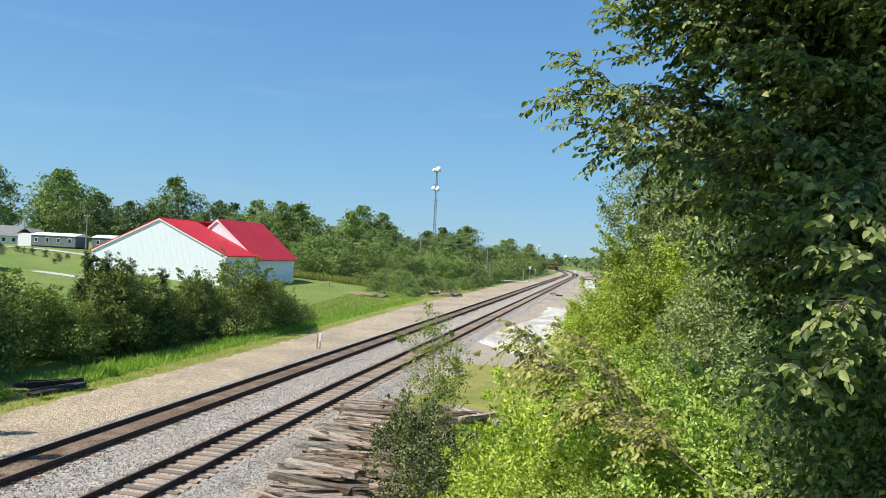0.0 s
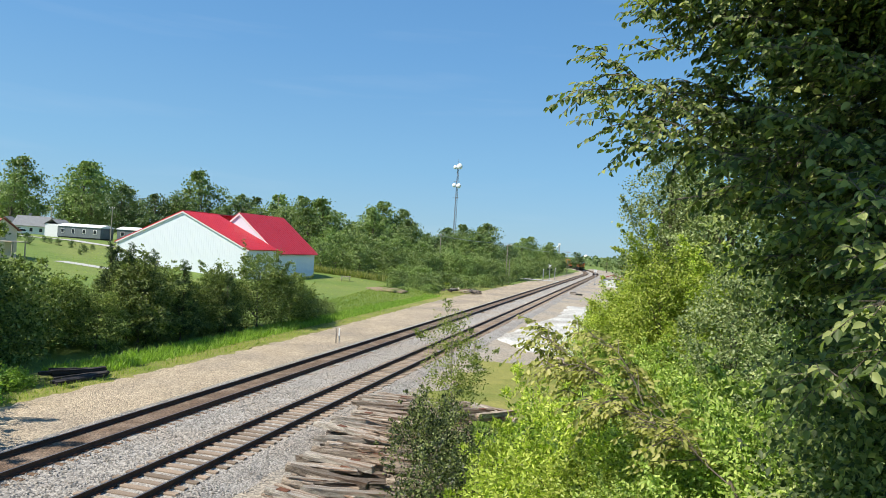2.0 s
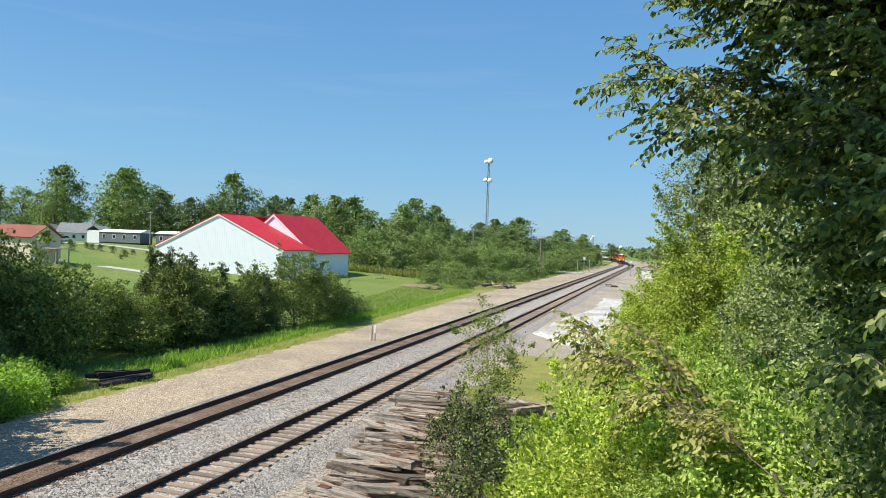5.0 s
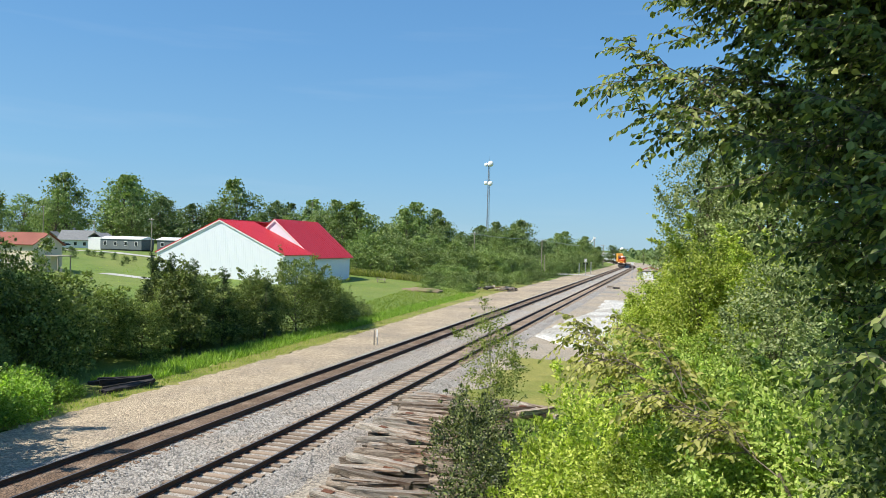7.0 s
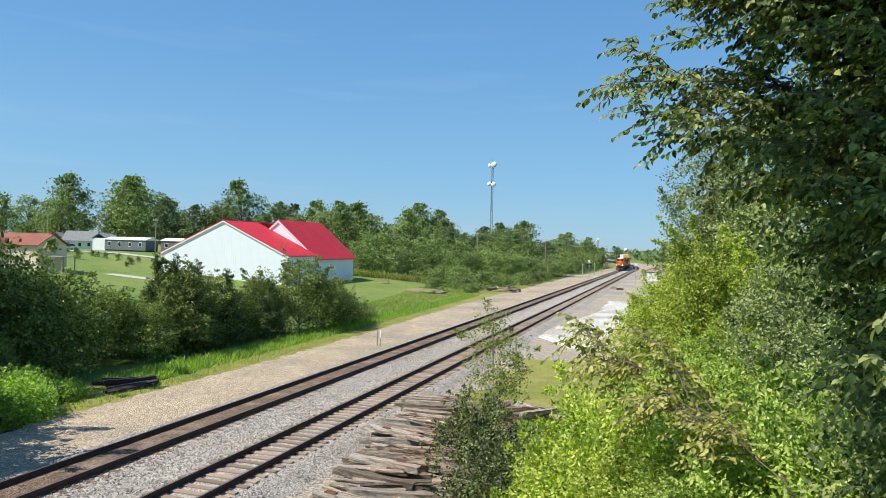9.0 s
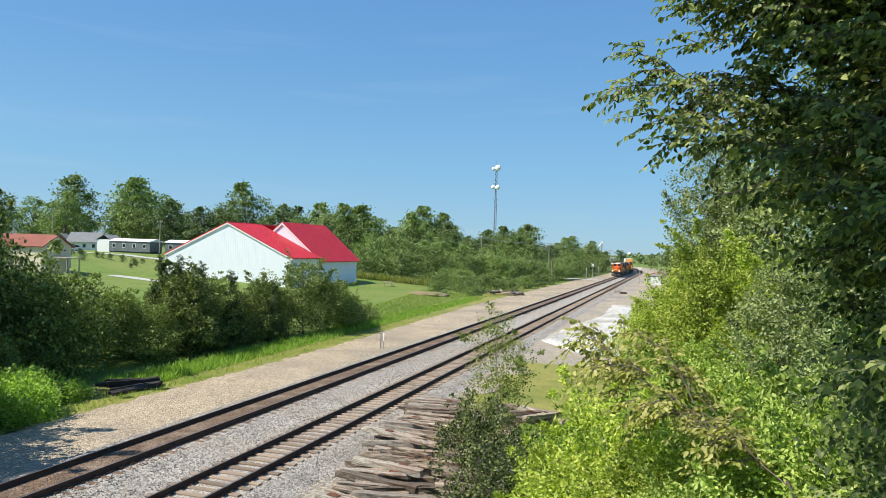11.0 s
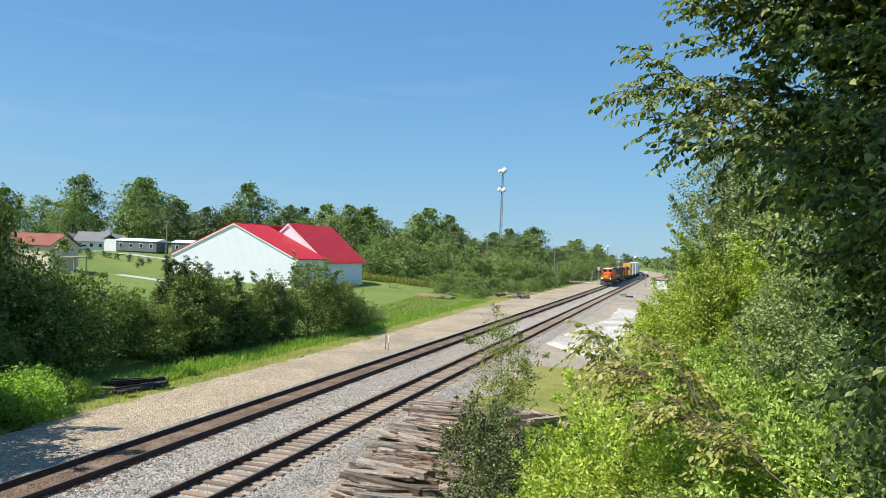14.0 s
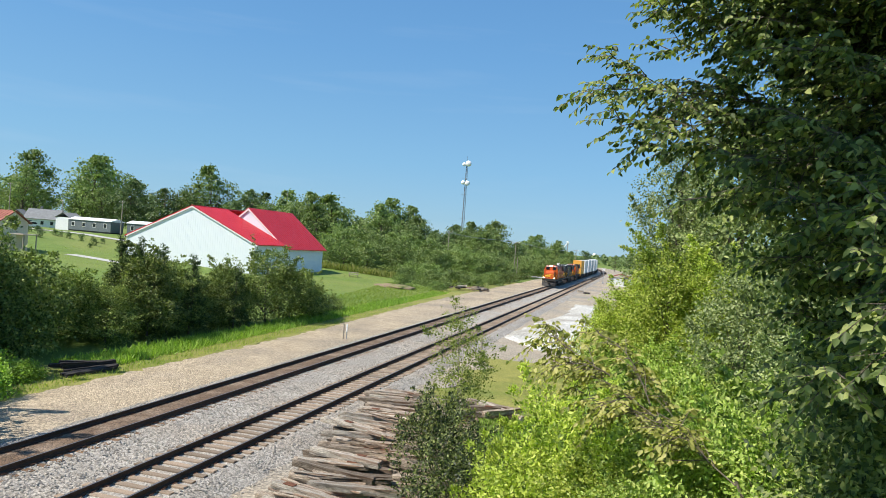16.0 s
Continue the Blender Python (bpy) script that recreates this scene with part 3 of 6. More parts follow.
def plant(name, label, category, m, height, width, n, leaf, material, seed, trunk=0.25, lobes=14, bare=0.2, bark=None, group="", fine=False, top=1.0, flat=0.55, spikes=0, shoot=(0.35, 0.75), leaf_w=0.62, cone=False):
    """A tree or shrub: tapering stem with limbs, crown of leaf clumps with an uneven outline. trunk: radius at the base."""
    rng = np.random.default_rng(seed)
    r0 = root(name, m, label, category, group)
    hw = width / 2
    cs, rs = [], []
    for i in range(lobes):
        t = (i + 0.5) / lobes
        hgt = height * (bare + (1 - bare) * (0.12 + 0.80 * t))
        env = math.sin(math.pi * min(1, 0.18 + 0.80 * t ** top)) ** 0.6
        if cone:
            env = 1.15 - 1.08 * t
        a = i * 2.4 + rng.uniform(-0.5, 0.5)
        rad = hw * env * rng.uniform(0.34, 0.80)
        cs.append((rad * math.cos(a), rad * math.sin(a), hgt))
        rs.append(hw * rng.uniform(0.30, 0.50) * (0.7 + 0.3 * env if not cone else max(0.22, 0.95 * env)))
    cs, rs = np.array(cs), np.array(rs)
    # limbs
    verts, faces = [], []

    def limb(pts, radii, k=6):
        v, f = tube(pts, radii, k)
        b = len(verts)
        verts.extend(v)
        faces.extend([tuple(i + b for i in q) for q in f])

    crook = [(0.25 * hw * 0.2 * math.sin(3 * t + seed), 0.2 * hw * 0.2 * math.cos(4 * t + seed), height * 0.86 * t) for t in np.linspace(0, 1, 7)]
    limb(crook, [trunk * (1 - 0.85 * t) for t in np.linspace(0, 1, 7)], 7)
    for c, r in zip(cs, rs):
        z0 = max(0.12 * height, c[2] - 0.30 * height * rng.uniform(0.6, 1.1))
        t0 = z0 / (height * 0.86)
        p0 = Vector((0.05 * hw * math.sin(3 * t0 + seed), 0.04 * hw * math.cos(4 * t0 + seed), z0))
        mid = p0.lerp(Vector(c), 0.5) + Vector((0, 0, 0.05 * height))
        limb([p0, mid, c], [trunk * 0.42 * (1 - 0.6 * t0), trunk * 0.22, trunk * 0.06], 5)
    raw("trunk", verts, faces, bark or M_BARK, r0, True)
    # leaf clumps: twigs round each lobe, leaves round each twig end
    w = rs ** 2
    clumps = max(40, n // 24)
    ci = rng.choice(lobes, clumps, p=w / w.sum())
    d = rng.normal(0, 1, (clumps, 3))
    d[:, 2] += 0.25
    d /= np.linalg.norm(d, axis=1, keepdims=True)
    rr = rs[ci] * (0.68 + 0.40 * rng.random(clumps) ** 0.8)
    cc = cs[ci] + d * rr[:, None] * np.array([1, 1, flat + 0.3])
    scale = np.ones(clumps)
    # shoots that stand out of the outline
    for k in range(spikes):
        j = rng.integers(0, lobes)
        dv = np.array([rng.normal(0, 0.55), rng.normal(0, 0.55), rng.uniform(0.5, 1.1)])
        dv /= np.linalg.norm(dv)
        ln = hw * rng.uniform(*shoot)
        m = max(3, clumps // (spikes * 3))
        ids = rng.integers(0, clumps, m)
        tt = rng.random(m)
        cc[ids] = cs[j] + dv * (rs[j] * 0.8 + ln * tt[:, None])
        d[ids] = dv
        scale[ids] = 1.0 - 0.75 * tt
    li = rng.integers(0, clumps, n)
    spread = 0.12 * float(np.mean(rs)) + leaf * 0.8
    off = rng.normal(0, 1, (n, 3)) * spread * np.array([1, 1, 0.6]) * scale[li][:, None]
    pos = cc[li] + off
    pos[:, 2] = np.maximum(pos[:, 2], 0.04 * height)
    ax = d[li] * 0.9 + rng.normal(0, 0.8, (n, 3)) + np.array([0, 0, -0.15])
    nrm = d[li] * 1.0 + np.array(sun_dir) * 0.45
    leaf_mesh("crown", pos, ax, leaf, rng, material, fine, leaf_w, r0, nrm)
    return r0


def at(x, y, s=1.0, rz=0.0, sz=None, dz=0.0):
    return Matrix.LocRotScale((x, y, ground_z(x, y) - 0.08 + dz), Euler((0, 0, rz)), (s, s, sz or s))


# ---- woods and hedges ----
def build_far_trees():
    protos = []
    specs = [("broad_tree", F_FAR, 14.0, 12.0, 1.0), ("broad_tree", F_FARD, 13.0, 11.0, 0.9), ("broad_tree", F_FAR, 15.0, 10.0, 1.2), ("broad_tree", F_FARD, 12.0, 12.0, 0.8)]
    first = [(-149, 162), (-131.5, 157), (-178, 163), (-117, 165)]
    for i, (nm, mt, h, w, tp) in enumerate(specs):
        x, y = first[i]
        protos.append((plant(nm, ("pale green" if mt is F_FAR else "dark green") + " broadleaf tree standing in a field row", "tree", at(x, y), h, w, 3700, 0.50, mt, 100 + i,
                             0.35, 22, 0.12, top=tp, group="field trees", spikes=6, shoot=(0.05, 0.15), leaf_w=0.85), h))
    rng = random.Random(41)

    def put(i, x, y, h):
        p, ph = protos[i]
        s = h / ph
        copy_thing(p, at(x, y, s * rng.uniform(0.9, 1.15), rng.uniform(0, 6.28), s))

    # first tree tall, then the row behind the buildings
    protos[0][0].matrix_world = at(-149, 162, 1.35, 0.3, 1.42)
    row = [(1, -196, 158, 16), (0, -176, 168, 15), (2, -204, 178, 17), (3, -164, 186, 14), (1, -140, 168, 14.5), (2, -124, 172, 15), (3, -104, 172, 14.5), (1, -111, 182, 15),
           (3, -90.5, 170.5, 13.5), (0, -97, 182, 11.5), (2, -84, 178, 12), (1, -79, 190, 10.5), (0, -72, 186, 9.6), (0, -157, 176, 15), (1, -133, 182, 13), (2, -218, 165, 15), (3, -232, 185, 16),
           (0, -168, 157, 11), (1, -186, 150, 11), (2, -142, 158, 12), (3, -124, 161, 12.5), (0, -117, 172, 14), (1, -104, 163, 11), (2, -98, 170, 13), (0, -84, 165, 11), (3, -76, 172, 9.6),
           (1, -70, 176, 9.3), (2, -66, 182, 9.2), (0, -62, 190, 9.6), (3, -90, 185, 11.5), (1, -155, 165, 13), (0, -210, 150, 12), (2, -225, 150, 13), (1, -240, 160, 14), (0, -78, 160, 9), (2, -86, 155, 9)]
    for r in row:
        put(*r)
    for k in range(17):
        put(rng.randrange(4), -250 + 10.5 * k + rng.uniform(-2, 2), 196 + rng.uniform(-6, 8), rng.uniform(11, 13.5))
    # wood along the line, lower towards the track and the crossing
    for k in range(52):
        y = rng.uniform(152, 335)
        edge = -36 - 26 * sstep(200, 140, y) + (-0.00072 * max(0, y - 300) ** 2)
        x = edge - 4 - rng.uniform(0, 1) ** 1.4 * 52
        h = (6.6 + min(4.6, 0.13 * (edge - x))) * rng.uniform(0.9, 1.1) * (1 + 0.28 * sstep(185, 240, y)) * (1 - 0.33 * sstep(262, 335, y))
        put(rng.randrange(4), x, y, h)
    # beyond the curve and on the far side of the line
    for x, y, h in [(-52, 372, 11), (-40, 385, 10), (-28, 395, 10), (-12, 402, 9), (2, 398, 9), (16, 390, 9), (30, 380, 10), (-64, 400, 12), (9, 330, 8), (20, 300, 9), (-4, 420, 10), (-80, 420, 12),
                    (-29.5, 312, 8), (-31, 324, 8.5), (-30.5, 336, 8.5), (-33, 346, 9), (-36, 318, 9), (-37, 332, 9.5), (-36, 358, 9.5), (-40, 345, 10), (-43, 330, 10), (-34, 303, 8), (-40, 365, 10)]:
        put(rng.randrange(4), x, y, h)


build_far_trees()


def build_thicket():
    """Low shrubs in front of the wood."""
    p = plant("shrub", "dense green roadside shrub at the edge of the wood", "shrub", at(-56, 140), 6.0, 8.0, 5200, 0.30, F_FAR, 131, 0.12, 14, 0.02, group="wood edge shrubs", spikes=6, shoot=(0.1, 0.2), leaf_w=0.85)
    q = plant("shrub", "low green shrub at the edge of the wood", "shrub", at(-37, 126), 2.4, 6.0, 3000, 0.30, F_FAR, 132, 0.06, 12, 0.0, group="wood edge shrubs", spikes=14, shoot=(0.1, 0.3))
    rng = random.Random(5)
    for x, y, s in [(-64, 138, 1.05), (-49, 143, 0.95), (-52, 148, 1.15), (-44, 152, 0.98), (-38.5, 160, 1.0), (-36, 168, 1.0), (-34.5, 176, 0.95), (-42, 164, 1.2), (-59, 150, 1.3),
                    (-66, 150, 1.4), (-48, 160, 1.3), (-38, 180, 1.1), (-75, 145, 1.0), (-82, 142, 0.9), (-35, 186, 0.8), (-33, 206, 0.9), (-36, 228, 0.95), (-35, 245, 1.0), (-37, 262, 1.1),
                    (-31, 194, 0.7), (-31.5, 202, 0.75), (-31.5, 223, 0.8), (-30.5, 233, 0.8), (-30, 244, 0.8), (-29.5, 256, 0.85), (-29, 270, 0.85), (-28.5, 286, 0.85), (-70, 158, 1.3), (-58, 165, 1.4)]:
        copy_thing(p, at(x, y, s, rng.uniform(0, 6)))
    for x, y, s in [(-34, 132, 1.1), (-32, 140, 0.9), (-40, 134, 1.2), (-43, 128, 0.8), (-45, 137, 1.1), (-31, 150, 0.9), (-31, 160, 0.9), (-30, 172, 0.8), (-40, 118, 0.7), (-34, 119, 0.55)]:
        copy_thing(q, at(x, y, s, rng.uniform(0, 6)))


build_thicket()


def build_hedge():
    """Hedgerow of young trees between the verge and the barn."""
    a = plant("hedge_bush", "dark green hedgerow bush beside the grass verge", "bush", at(-35.5, 32.0), 5.6, 8.0, 16500, 0.21, F_HEDGE, 151, 0.12, 22, 0.0, group="hedgerow", spikes=26)
    b = plant("hedge_bush", "pointed young green hedgerow tree", "bush", at(-33.4, 42.2), 6.2, 4.8, 13000, 0.18, F_HEDGE, 152, 0.09, 20, 0.0, top=0.7, group="hedgerow", spikes=26)
    c = plant("hedge_bush", "rounded bright-topped hedgerow bush", "bush", at(-32.0, 56.3), 6.3, 6.6, 14000, 0.19, F_HEDGE, 153, 0.1, 20, 0.0, group="hedgerow", spikes=26)
    rng = random.Random(9)
    for p, x, y, s, sz in [(a, -41.5, 34.5, 1.0, 0.85), (a, -38.5, 28.0, 0.95, 1.0), (a, -43, 41, 0.7, 0.6), (c, -36.3, 37.0, 0.85, 0.72), (b, -37.5, 39.5, 0.9, 0.62), (c, -34.0, 39.0, 0.7, 0.62),
                           (b, -34.6, 42.5, 0.8, 0.93), (c, -32.6, 45.3, 0.9, 0.80), (b, -34.0, 47.2, 0.95, 0.80), (c, -32.8, 49.2, 0.8, 0.66), (b, -32.6, 52.6, 0.9, 0.86), (c, -32.4, 53.5, 0.8, 0.7),
                           (c, -29.9, 60.0, 0.85, 0.74), (c, -29.6, 63.5, 0.7, 0.52), (c, -31.4, 66, 0.7, 0.42), (c, -30.6, 70, 0.6, 0.30), (a, -33, 26, 0.5, 0.55), (c, -37, 46, 0.8, 0.6), (c, -36, 52, 0.8, 0.55)]:
        copy_thing(p, at(x - 1.5 * sstep(41, 45, y), y, s, rng.uniform(0, 6.28), sz))
    # young cedars standing up out of the row
    e = plant("young_cedar", "dark pointed young red cedar in the hedgerow", "cedar", at(-35.4, 41.6), 7.6, 2.5, 12000, 0.13, F_CEDAR, 154, 0.07, 30, 0.0, group="hedgerow cedars", spikes=30,
              shoot=(0.2, 0.45), leaf_w=0.35, cone=True)
    for x, y, s, sz in [(-33.9, 43.0, 0.95, 1.0), (-33.2, 44.6, 1.05, 0.95), (-31.9, 46.6, 1.15, 0.86), (-32.6, 43.6, 0.8, 0.7), (-31.2, 51.6, 0.95, 0.72)]:
        copy_thing(e, at(x - 1.0, y, s, x, sz))
    copy_thing(c, at(-59.0, 45.0, 1.1, 4.0, 1.45))
    copy_thing(c, at(-56.5, 41.0, 1.1, 2.0, 1.3))
    copy_thing(c, at(-62.0, 46.0, 1.1, 0.6, 1.2))
    # unseen trees added beyond the view's edge to shade the road and the hedge
    for x, y, s, sz in [(-27.0, 14.0, 0.95, 1.6), (-29.2, 18.0, 0.8, 1.3), (-26, 6.0, 1.1, 1.5), (-38.6, 27.0, 1.05, 2.0), (-37.0, 23.0, 1.0, 2.0), (-45.5, 26.5, 1.1, 2.2), (-41.5, 20.0, 1.1, 2.0), (-47, 33.0, 0.7, 1.7), (-42.5, 27.5, 0.9, 1.75), (-39.2, 23.5, 0.9, 1.6), (-45.5, 31.0, 0.75, 1.7)]:
        copy_thing(a, at(x, y, s, 1.0, sz))


build_hedge()


def build_weeds():
    rng = np.random.default_rng(21)

    def blades(name, label, n, fx, y0, y1, h0, h1, material, w, power=1.5):
        y = y0 + (y1 - y0) * rng.random(n) ** power
        x = fx(y, rng.random(n))
        z = np.array([ground_z(a, b) for a, b in zip(x, y)]) - 0.04
        hgt = rng.uniform(h0, h1, n)
        ax = np.stack([rng.normal(0, 0.5, n), rng.normal(0, 0.5, n), np.ones(n)], 1)
        ob = leaf_mesh(name, np.stack([x, y, z], 1), ax, 1.0, rng, material, False, w)
        v = np.empty(len(ob.data.vertices) * 3, np.float32)
        ob.data.vertices.foreach_get("co", v)
        v = v.reshape(-1, 4, 3)
        base = v[:, :1].copy()
        v = base + (v - base) * hgt[:, None, None]
        ob.data.vertices.foreach_set("co", v.astype(np.float32).ravel())
        ob.data.update()
        tagged(ob, label, "grass", kind="stuff")

    edge = lambda y: -25.6 - 2.2 * np.clip((y - 40) / 70, 0, 1)
    blades("verge_grass", "short yellow-green grass blades on the verge", 26000, lambda y, u: edge(y) - 0.1 - 3.6 * u, 14, 90, 0.08, 0.30, F_BLADE, 0.10)
    blades("tall_weeds", "tall bright green weeds below the hedgerow", 32000, lambda y, u: edge(y) - 1.8 - 3.0 * u ** 0.8, 31, 112, 0.22, 0.62, F_WEED, 0.13, 1.25)
    blades("patch_grass", "short dry grass blades", 9000, lambda y, u: -9.3 + 6 * u, 33, 49, 0.05, 0.14, F_BLADE, 0.12)
    blades("bank_grass", "green grass on the bank", 14000, lambda y, u: -9.5 + 10 * u, 9, 33, 0.2, 0.55, F_WEED, 0.07, 1.0)
    blades("tuft_grass", "yellow-green grass tufts beside the old ties", 900, lambda y, u: -10.2 + 0.9 * u, 14.5, 17.6, 0.15, 0.4, F_BLADE, 0.06, 1.0)
    blades("field_grass", "mixed meadow grass tufts", 9000, lambda y, u: -32 - 60 * u, 52, 135, 0.08, 0.24, F_BLADE, 0.25, 0.9)
    blades("wood_edge_weeds", "tall pale weeds in front of the wood", 5000, lambda y, u: -44 - 32 * u, 131, 136, 0.7, 1.5, F_MEADOW, 0.16, 1.0)
    blades("rough_meadow", "rough olive and brown meadow weeds", 14000, lambda y, u: -30.5 - 13 * u * (0.4 + 0.6 * (y - 66) / 56), 66, 122, 0.12, 0.36, F_BLADE, 0.2, 0.9)
    # leafy weed clump by the timber
    p = plant("weed_clump", "bushy bright green weeds on the verge", "weeds", at(-27.4, 23.6), 1.5, 3.4, 5000, 0.16, F_WEED, 171, 0.02, 10, 0.0, group="weed clumps")
    for x, y, s in [(-29.3, 25.4, 1.05), (-26.8, 21.8, 0.8), (-28.6, 22.4, 1.1), (-28.3, 27.3, 0.6)]:
        copy_thing(p, at(x, y, s, x))


build_weeds()


# ---- near side growth ----
def build_near_shrubs():
    # tall silvery trees behind
    t = plant("cottonwood", "tall silvery green cottonwood tree", "tree", at(2.6, 53.5), 16.5, 8.0, 30000, 0.20, F_COTTON, 201, 0.3, 30, 0.05, top=0.9, group="trackside trees", spikes=26)
    copy_thing(t, at(6.5, 50, 1.1, 2.0, 1.05))
    copy_thing(t, at(5.0, 60, 0.9, 4.0, 0.95))
    copy_thing(t, at(10.0, 42, 1.0, 1.0, 0.9))
    # yellow-green trees in front of them
    l = plant("lime_tree", "small bright yellow-green leafy tree", "tree", at(1.9, 43.0), 8.6, 6.6, 25000, 0.17, F_LIME, 202, 0.14, 24, 0.0, group="trackside trees", spikes=26)
    copy_thing(l, at(-0.2, 47.0, 0.8, 2.0, 0.76))
    copy_thing(l, at(5.4, 40.0, 0.95, 4.0, 0.9))
    copy_thing(l, at(0.6, 55.5, 0.7, 1.0, 0.7))
    copy_thing(l, at(-1.6, 51.0, 0.62, 3.0, 0.55))
    copy_thing(l, at(4.4, 46.0, 1.0, 5.0, 0.95))
    g = plant("green_shrub", "dense fresh green shrub", "shrub", at(0.2, 46.0), 3.6, 5.0, 7000, 0.18, F_BRIGHT, 203, 0.06, 16, 0.0, group="trackside shrubs", spikes=18)
    for x, y, s in [(1.6, 39.0, 0.85), (4.0, 35.0, 1.0), (3.0, 30.0, 0.85), (1.5, 33.0, 0.6), (6.5, 31.0, 1.2), (-0.6, 42.5, 0.55), (2.4, 26.0, 0.85), (5.4, 25.0, 1.1), (-1.9, 48.5, 0.7), (-2.2, 52.5, 0.75), (-1.4, 44.0, 0.6), (0.4, 36.0, 0.75), (1.0, 29.5, 0.7), (0.6, 25.0, 0.8), (1.6, 22.0, 0.9), (3.2, 21.5, 1.1)]:
        copy_thing(g, at(x, y, s, x * 3))
    c = plant("silver_shrub", "tall grey-green leafy sapling on the bank", "shrub", at(4.4, 31.0), 8.4, 4.6, 15000, 0.15, F_COTTON, 204, 0.1, 20, 0.05, group="trackside shrubs", spikes=18)
    copy_thing(c, at(4.8, 23.5, 0.8, 2.0, 0.72))
    copy_thing(c, at(3.6, 19.0, 0.7, 1.2, 0.55))
    copy_thing(c, at(6.5, 19.0, 0.9, 3.2, 0.75))
    # fresh growth on the bank
    n = plant("bank_shrub", "bright lime green leafy shrub on the bank", "shrub", at(-0.9, 12.6), 4.1, 3.2, 14500, 0.105, F_LIME, 205, 0.04, 24, 0.0, leaf_w=0.46, group="bank shrubs", spikes=22)
    k = plant("bank_shrub", "fresh green broad-leaved shrub on the bank", "shrub", at(0.9, 11.4), 3.7, 3.2, 12500, 0.11, F_BRIGHT, 206, 0.04, 24, 0.0, leaf_w=0.48, group="bank shrubs", spikes=22)
    for p, x, y, s, sz in [(n, -1.9, 13.6, 0.75, 0.9), (n, -0.3, 10.6, 0.75, 0.62), (k, 0.4, 13.8, 0.9, 1.05), (k, 2.0, 12.4, 0.9, 1.05), (k, 2.9, 14.5, 1.0, 1.1), (n, -1.3, 15.6, 0.8, 1.15),
                           (k, 1.6, 9.6, 0.8, 0.75), (k, 3.1, 10.8, 0.9, 0.95), (k, 0.9, 9.5, 0.62, 0.52), (k, 0.2, 9.3, 0.6, 0.48), (n, 0.6, 16.5, 0.9, 1.2)]:
        copy_thing(p, at(x, y, s, x * 2 + y, sz))


build_near_shrubs()


def leafy_branches(thing, branches, material, seed, leaf=0.1, twig_step=0.13, start=0.25, droop=0.25, twig_len=(0.3, 0.75), bark=None, base_r=0.03, sub_len=(0.5, 1.2), sub_step=0.28, arch=0.10):
    """Long boughs with side branches and twigs that carry two rows of leaves. branches: (from, to) pairs."""
    rng = np.random.default_rng(seed)
    pos, axs, nrm = [], [], []
    up = Vector((0, 0, 1))

    def limb(store, pts, radii, k=5):
        v, f = tube(pts, radii, k)
        b = len(store[0])
        store[0].extend(v)
        store[1].extend([tuple(i + b for i in q) for q in f])

    twigs = ([], [])

    def twig(p, tw, tl):
        end = p + tw * tl + Vector((0, 0, -droop * tl))
        limb(twigs, [p, end], [0.005, 0.002], 3)
        m = max(3, int(tl / (leaf * 0.40)))
        lat = tw.cross(up).normalized()
        for j in range(m):
            s2 = 1 if j % 2 else -1
            pos.append(p.lerp(end, (j + 0.6) / m))
            axs.append(lat * s2 * 0.65 + tw * 0.5 + Vector((0, 0, -0.55)) + Vector(rng.normal(0, 0.25, 3)))
            nrm.append(sun_dir + lat * s2 * 0.25)

    for p0, p1 in branches:
        p0, p1 = Vector(p0), Vector(p1)
        ln = (p1 - p0).length
        along = (p1 - p0).normalized()
        sag = Vector((rng.normal(0, 0.05), rng.normal(0, 0.05), arch + rng.normal(0, 0.05))) * ln
        n = 8
        own = ([], [])
        limb(own, [p0.lerp(p1, t) + sag * math.sin(math.pi * t) for t in np.linspace(0, 1, n)], [base_r * (1 - 0.88 * t) for t in np.linspace(0, 1, n)])
        raw("bough", own[0], own[1], bark or M_TWIG, thing, True)
        d, sgn = start * ln, 1
        while d < ln:
            t = d / ln
            p = p0.lerp(p1, t) + sag * math.sin(math.pi * t)
            sd = along.cross(up).normalized() * sgn
            b = (along * 0.8 + sd * rng.uniform(0.3, 0.9) + Vector((0, 0, rng.normal(0.0, 0.4)))).normalized()
            bl = rng.uniform(*sub_len) * (1.0 - 0.6 * t)
            q = p + b * bl
            limb(twigs, [p, q], [0.009, 0.004], 3)
            e, s3 = 0.1 * bl, 1
            while e < bl:
                lat = b.cross(up).normalized() * s3
                tw = (b * 0.7 + lat * rng.uniform(0.4, 1.0) + Vector((0, 0, rng.normal(0.0, 0.35)))).normalized()
                twig(p.lerp(q, e / bl), tw, rng.uniform(*twig_len))
                e += twig_step * rng.uniform(0.7, 1.3)
                s3 = -s3
            twig(q, b, twig_len[1])
            d += sub_step * rng.uniform(0.7, 1.3)
            sgn = -sgn
        twig(p1, along, twig_len[1])
    tagged(raw("fine_branching", twigs[0], twigs[1], bark or M_TWIG, thing), kind="stuff")
    leaf_mesh("crown", np.array([tuple(p) for p in pos]), np.array([tuple(p) for p in axs]), leaf, rng, material, True, 0.60, thing, np.array([tuple(p) for p in nrm]))


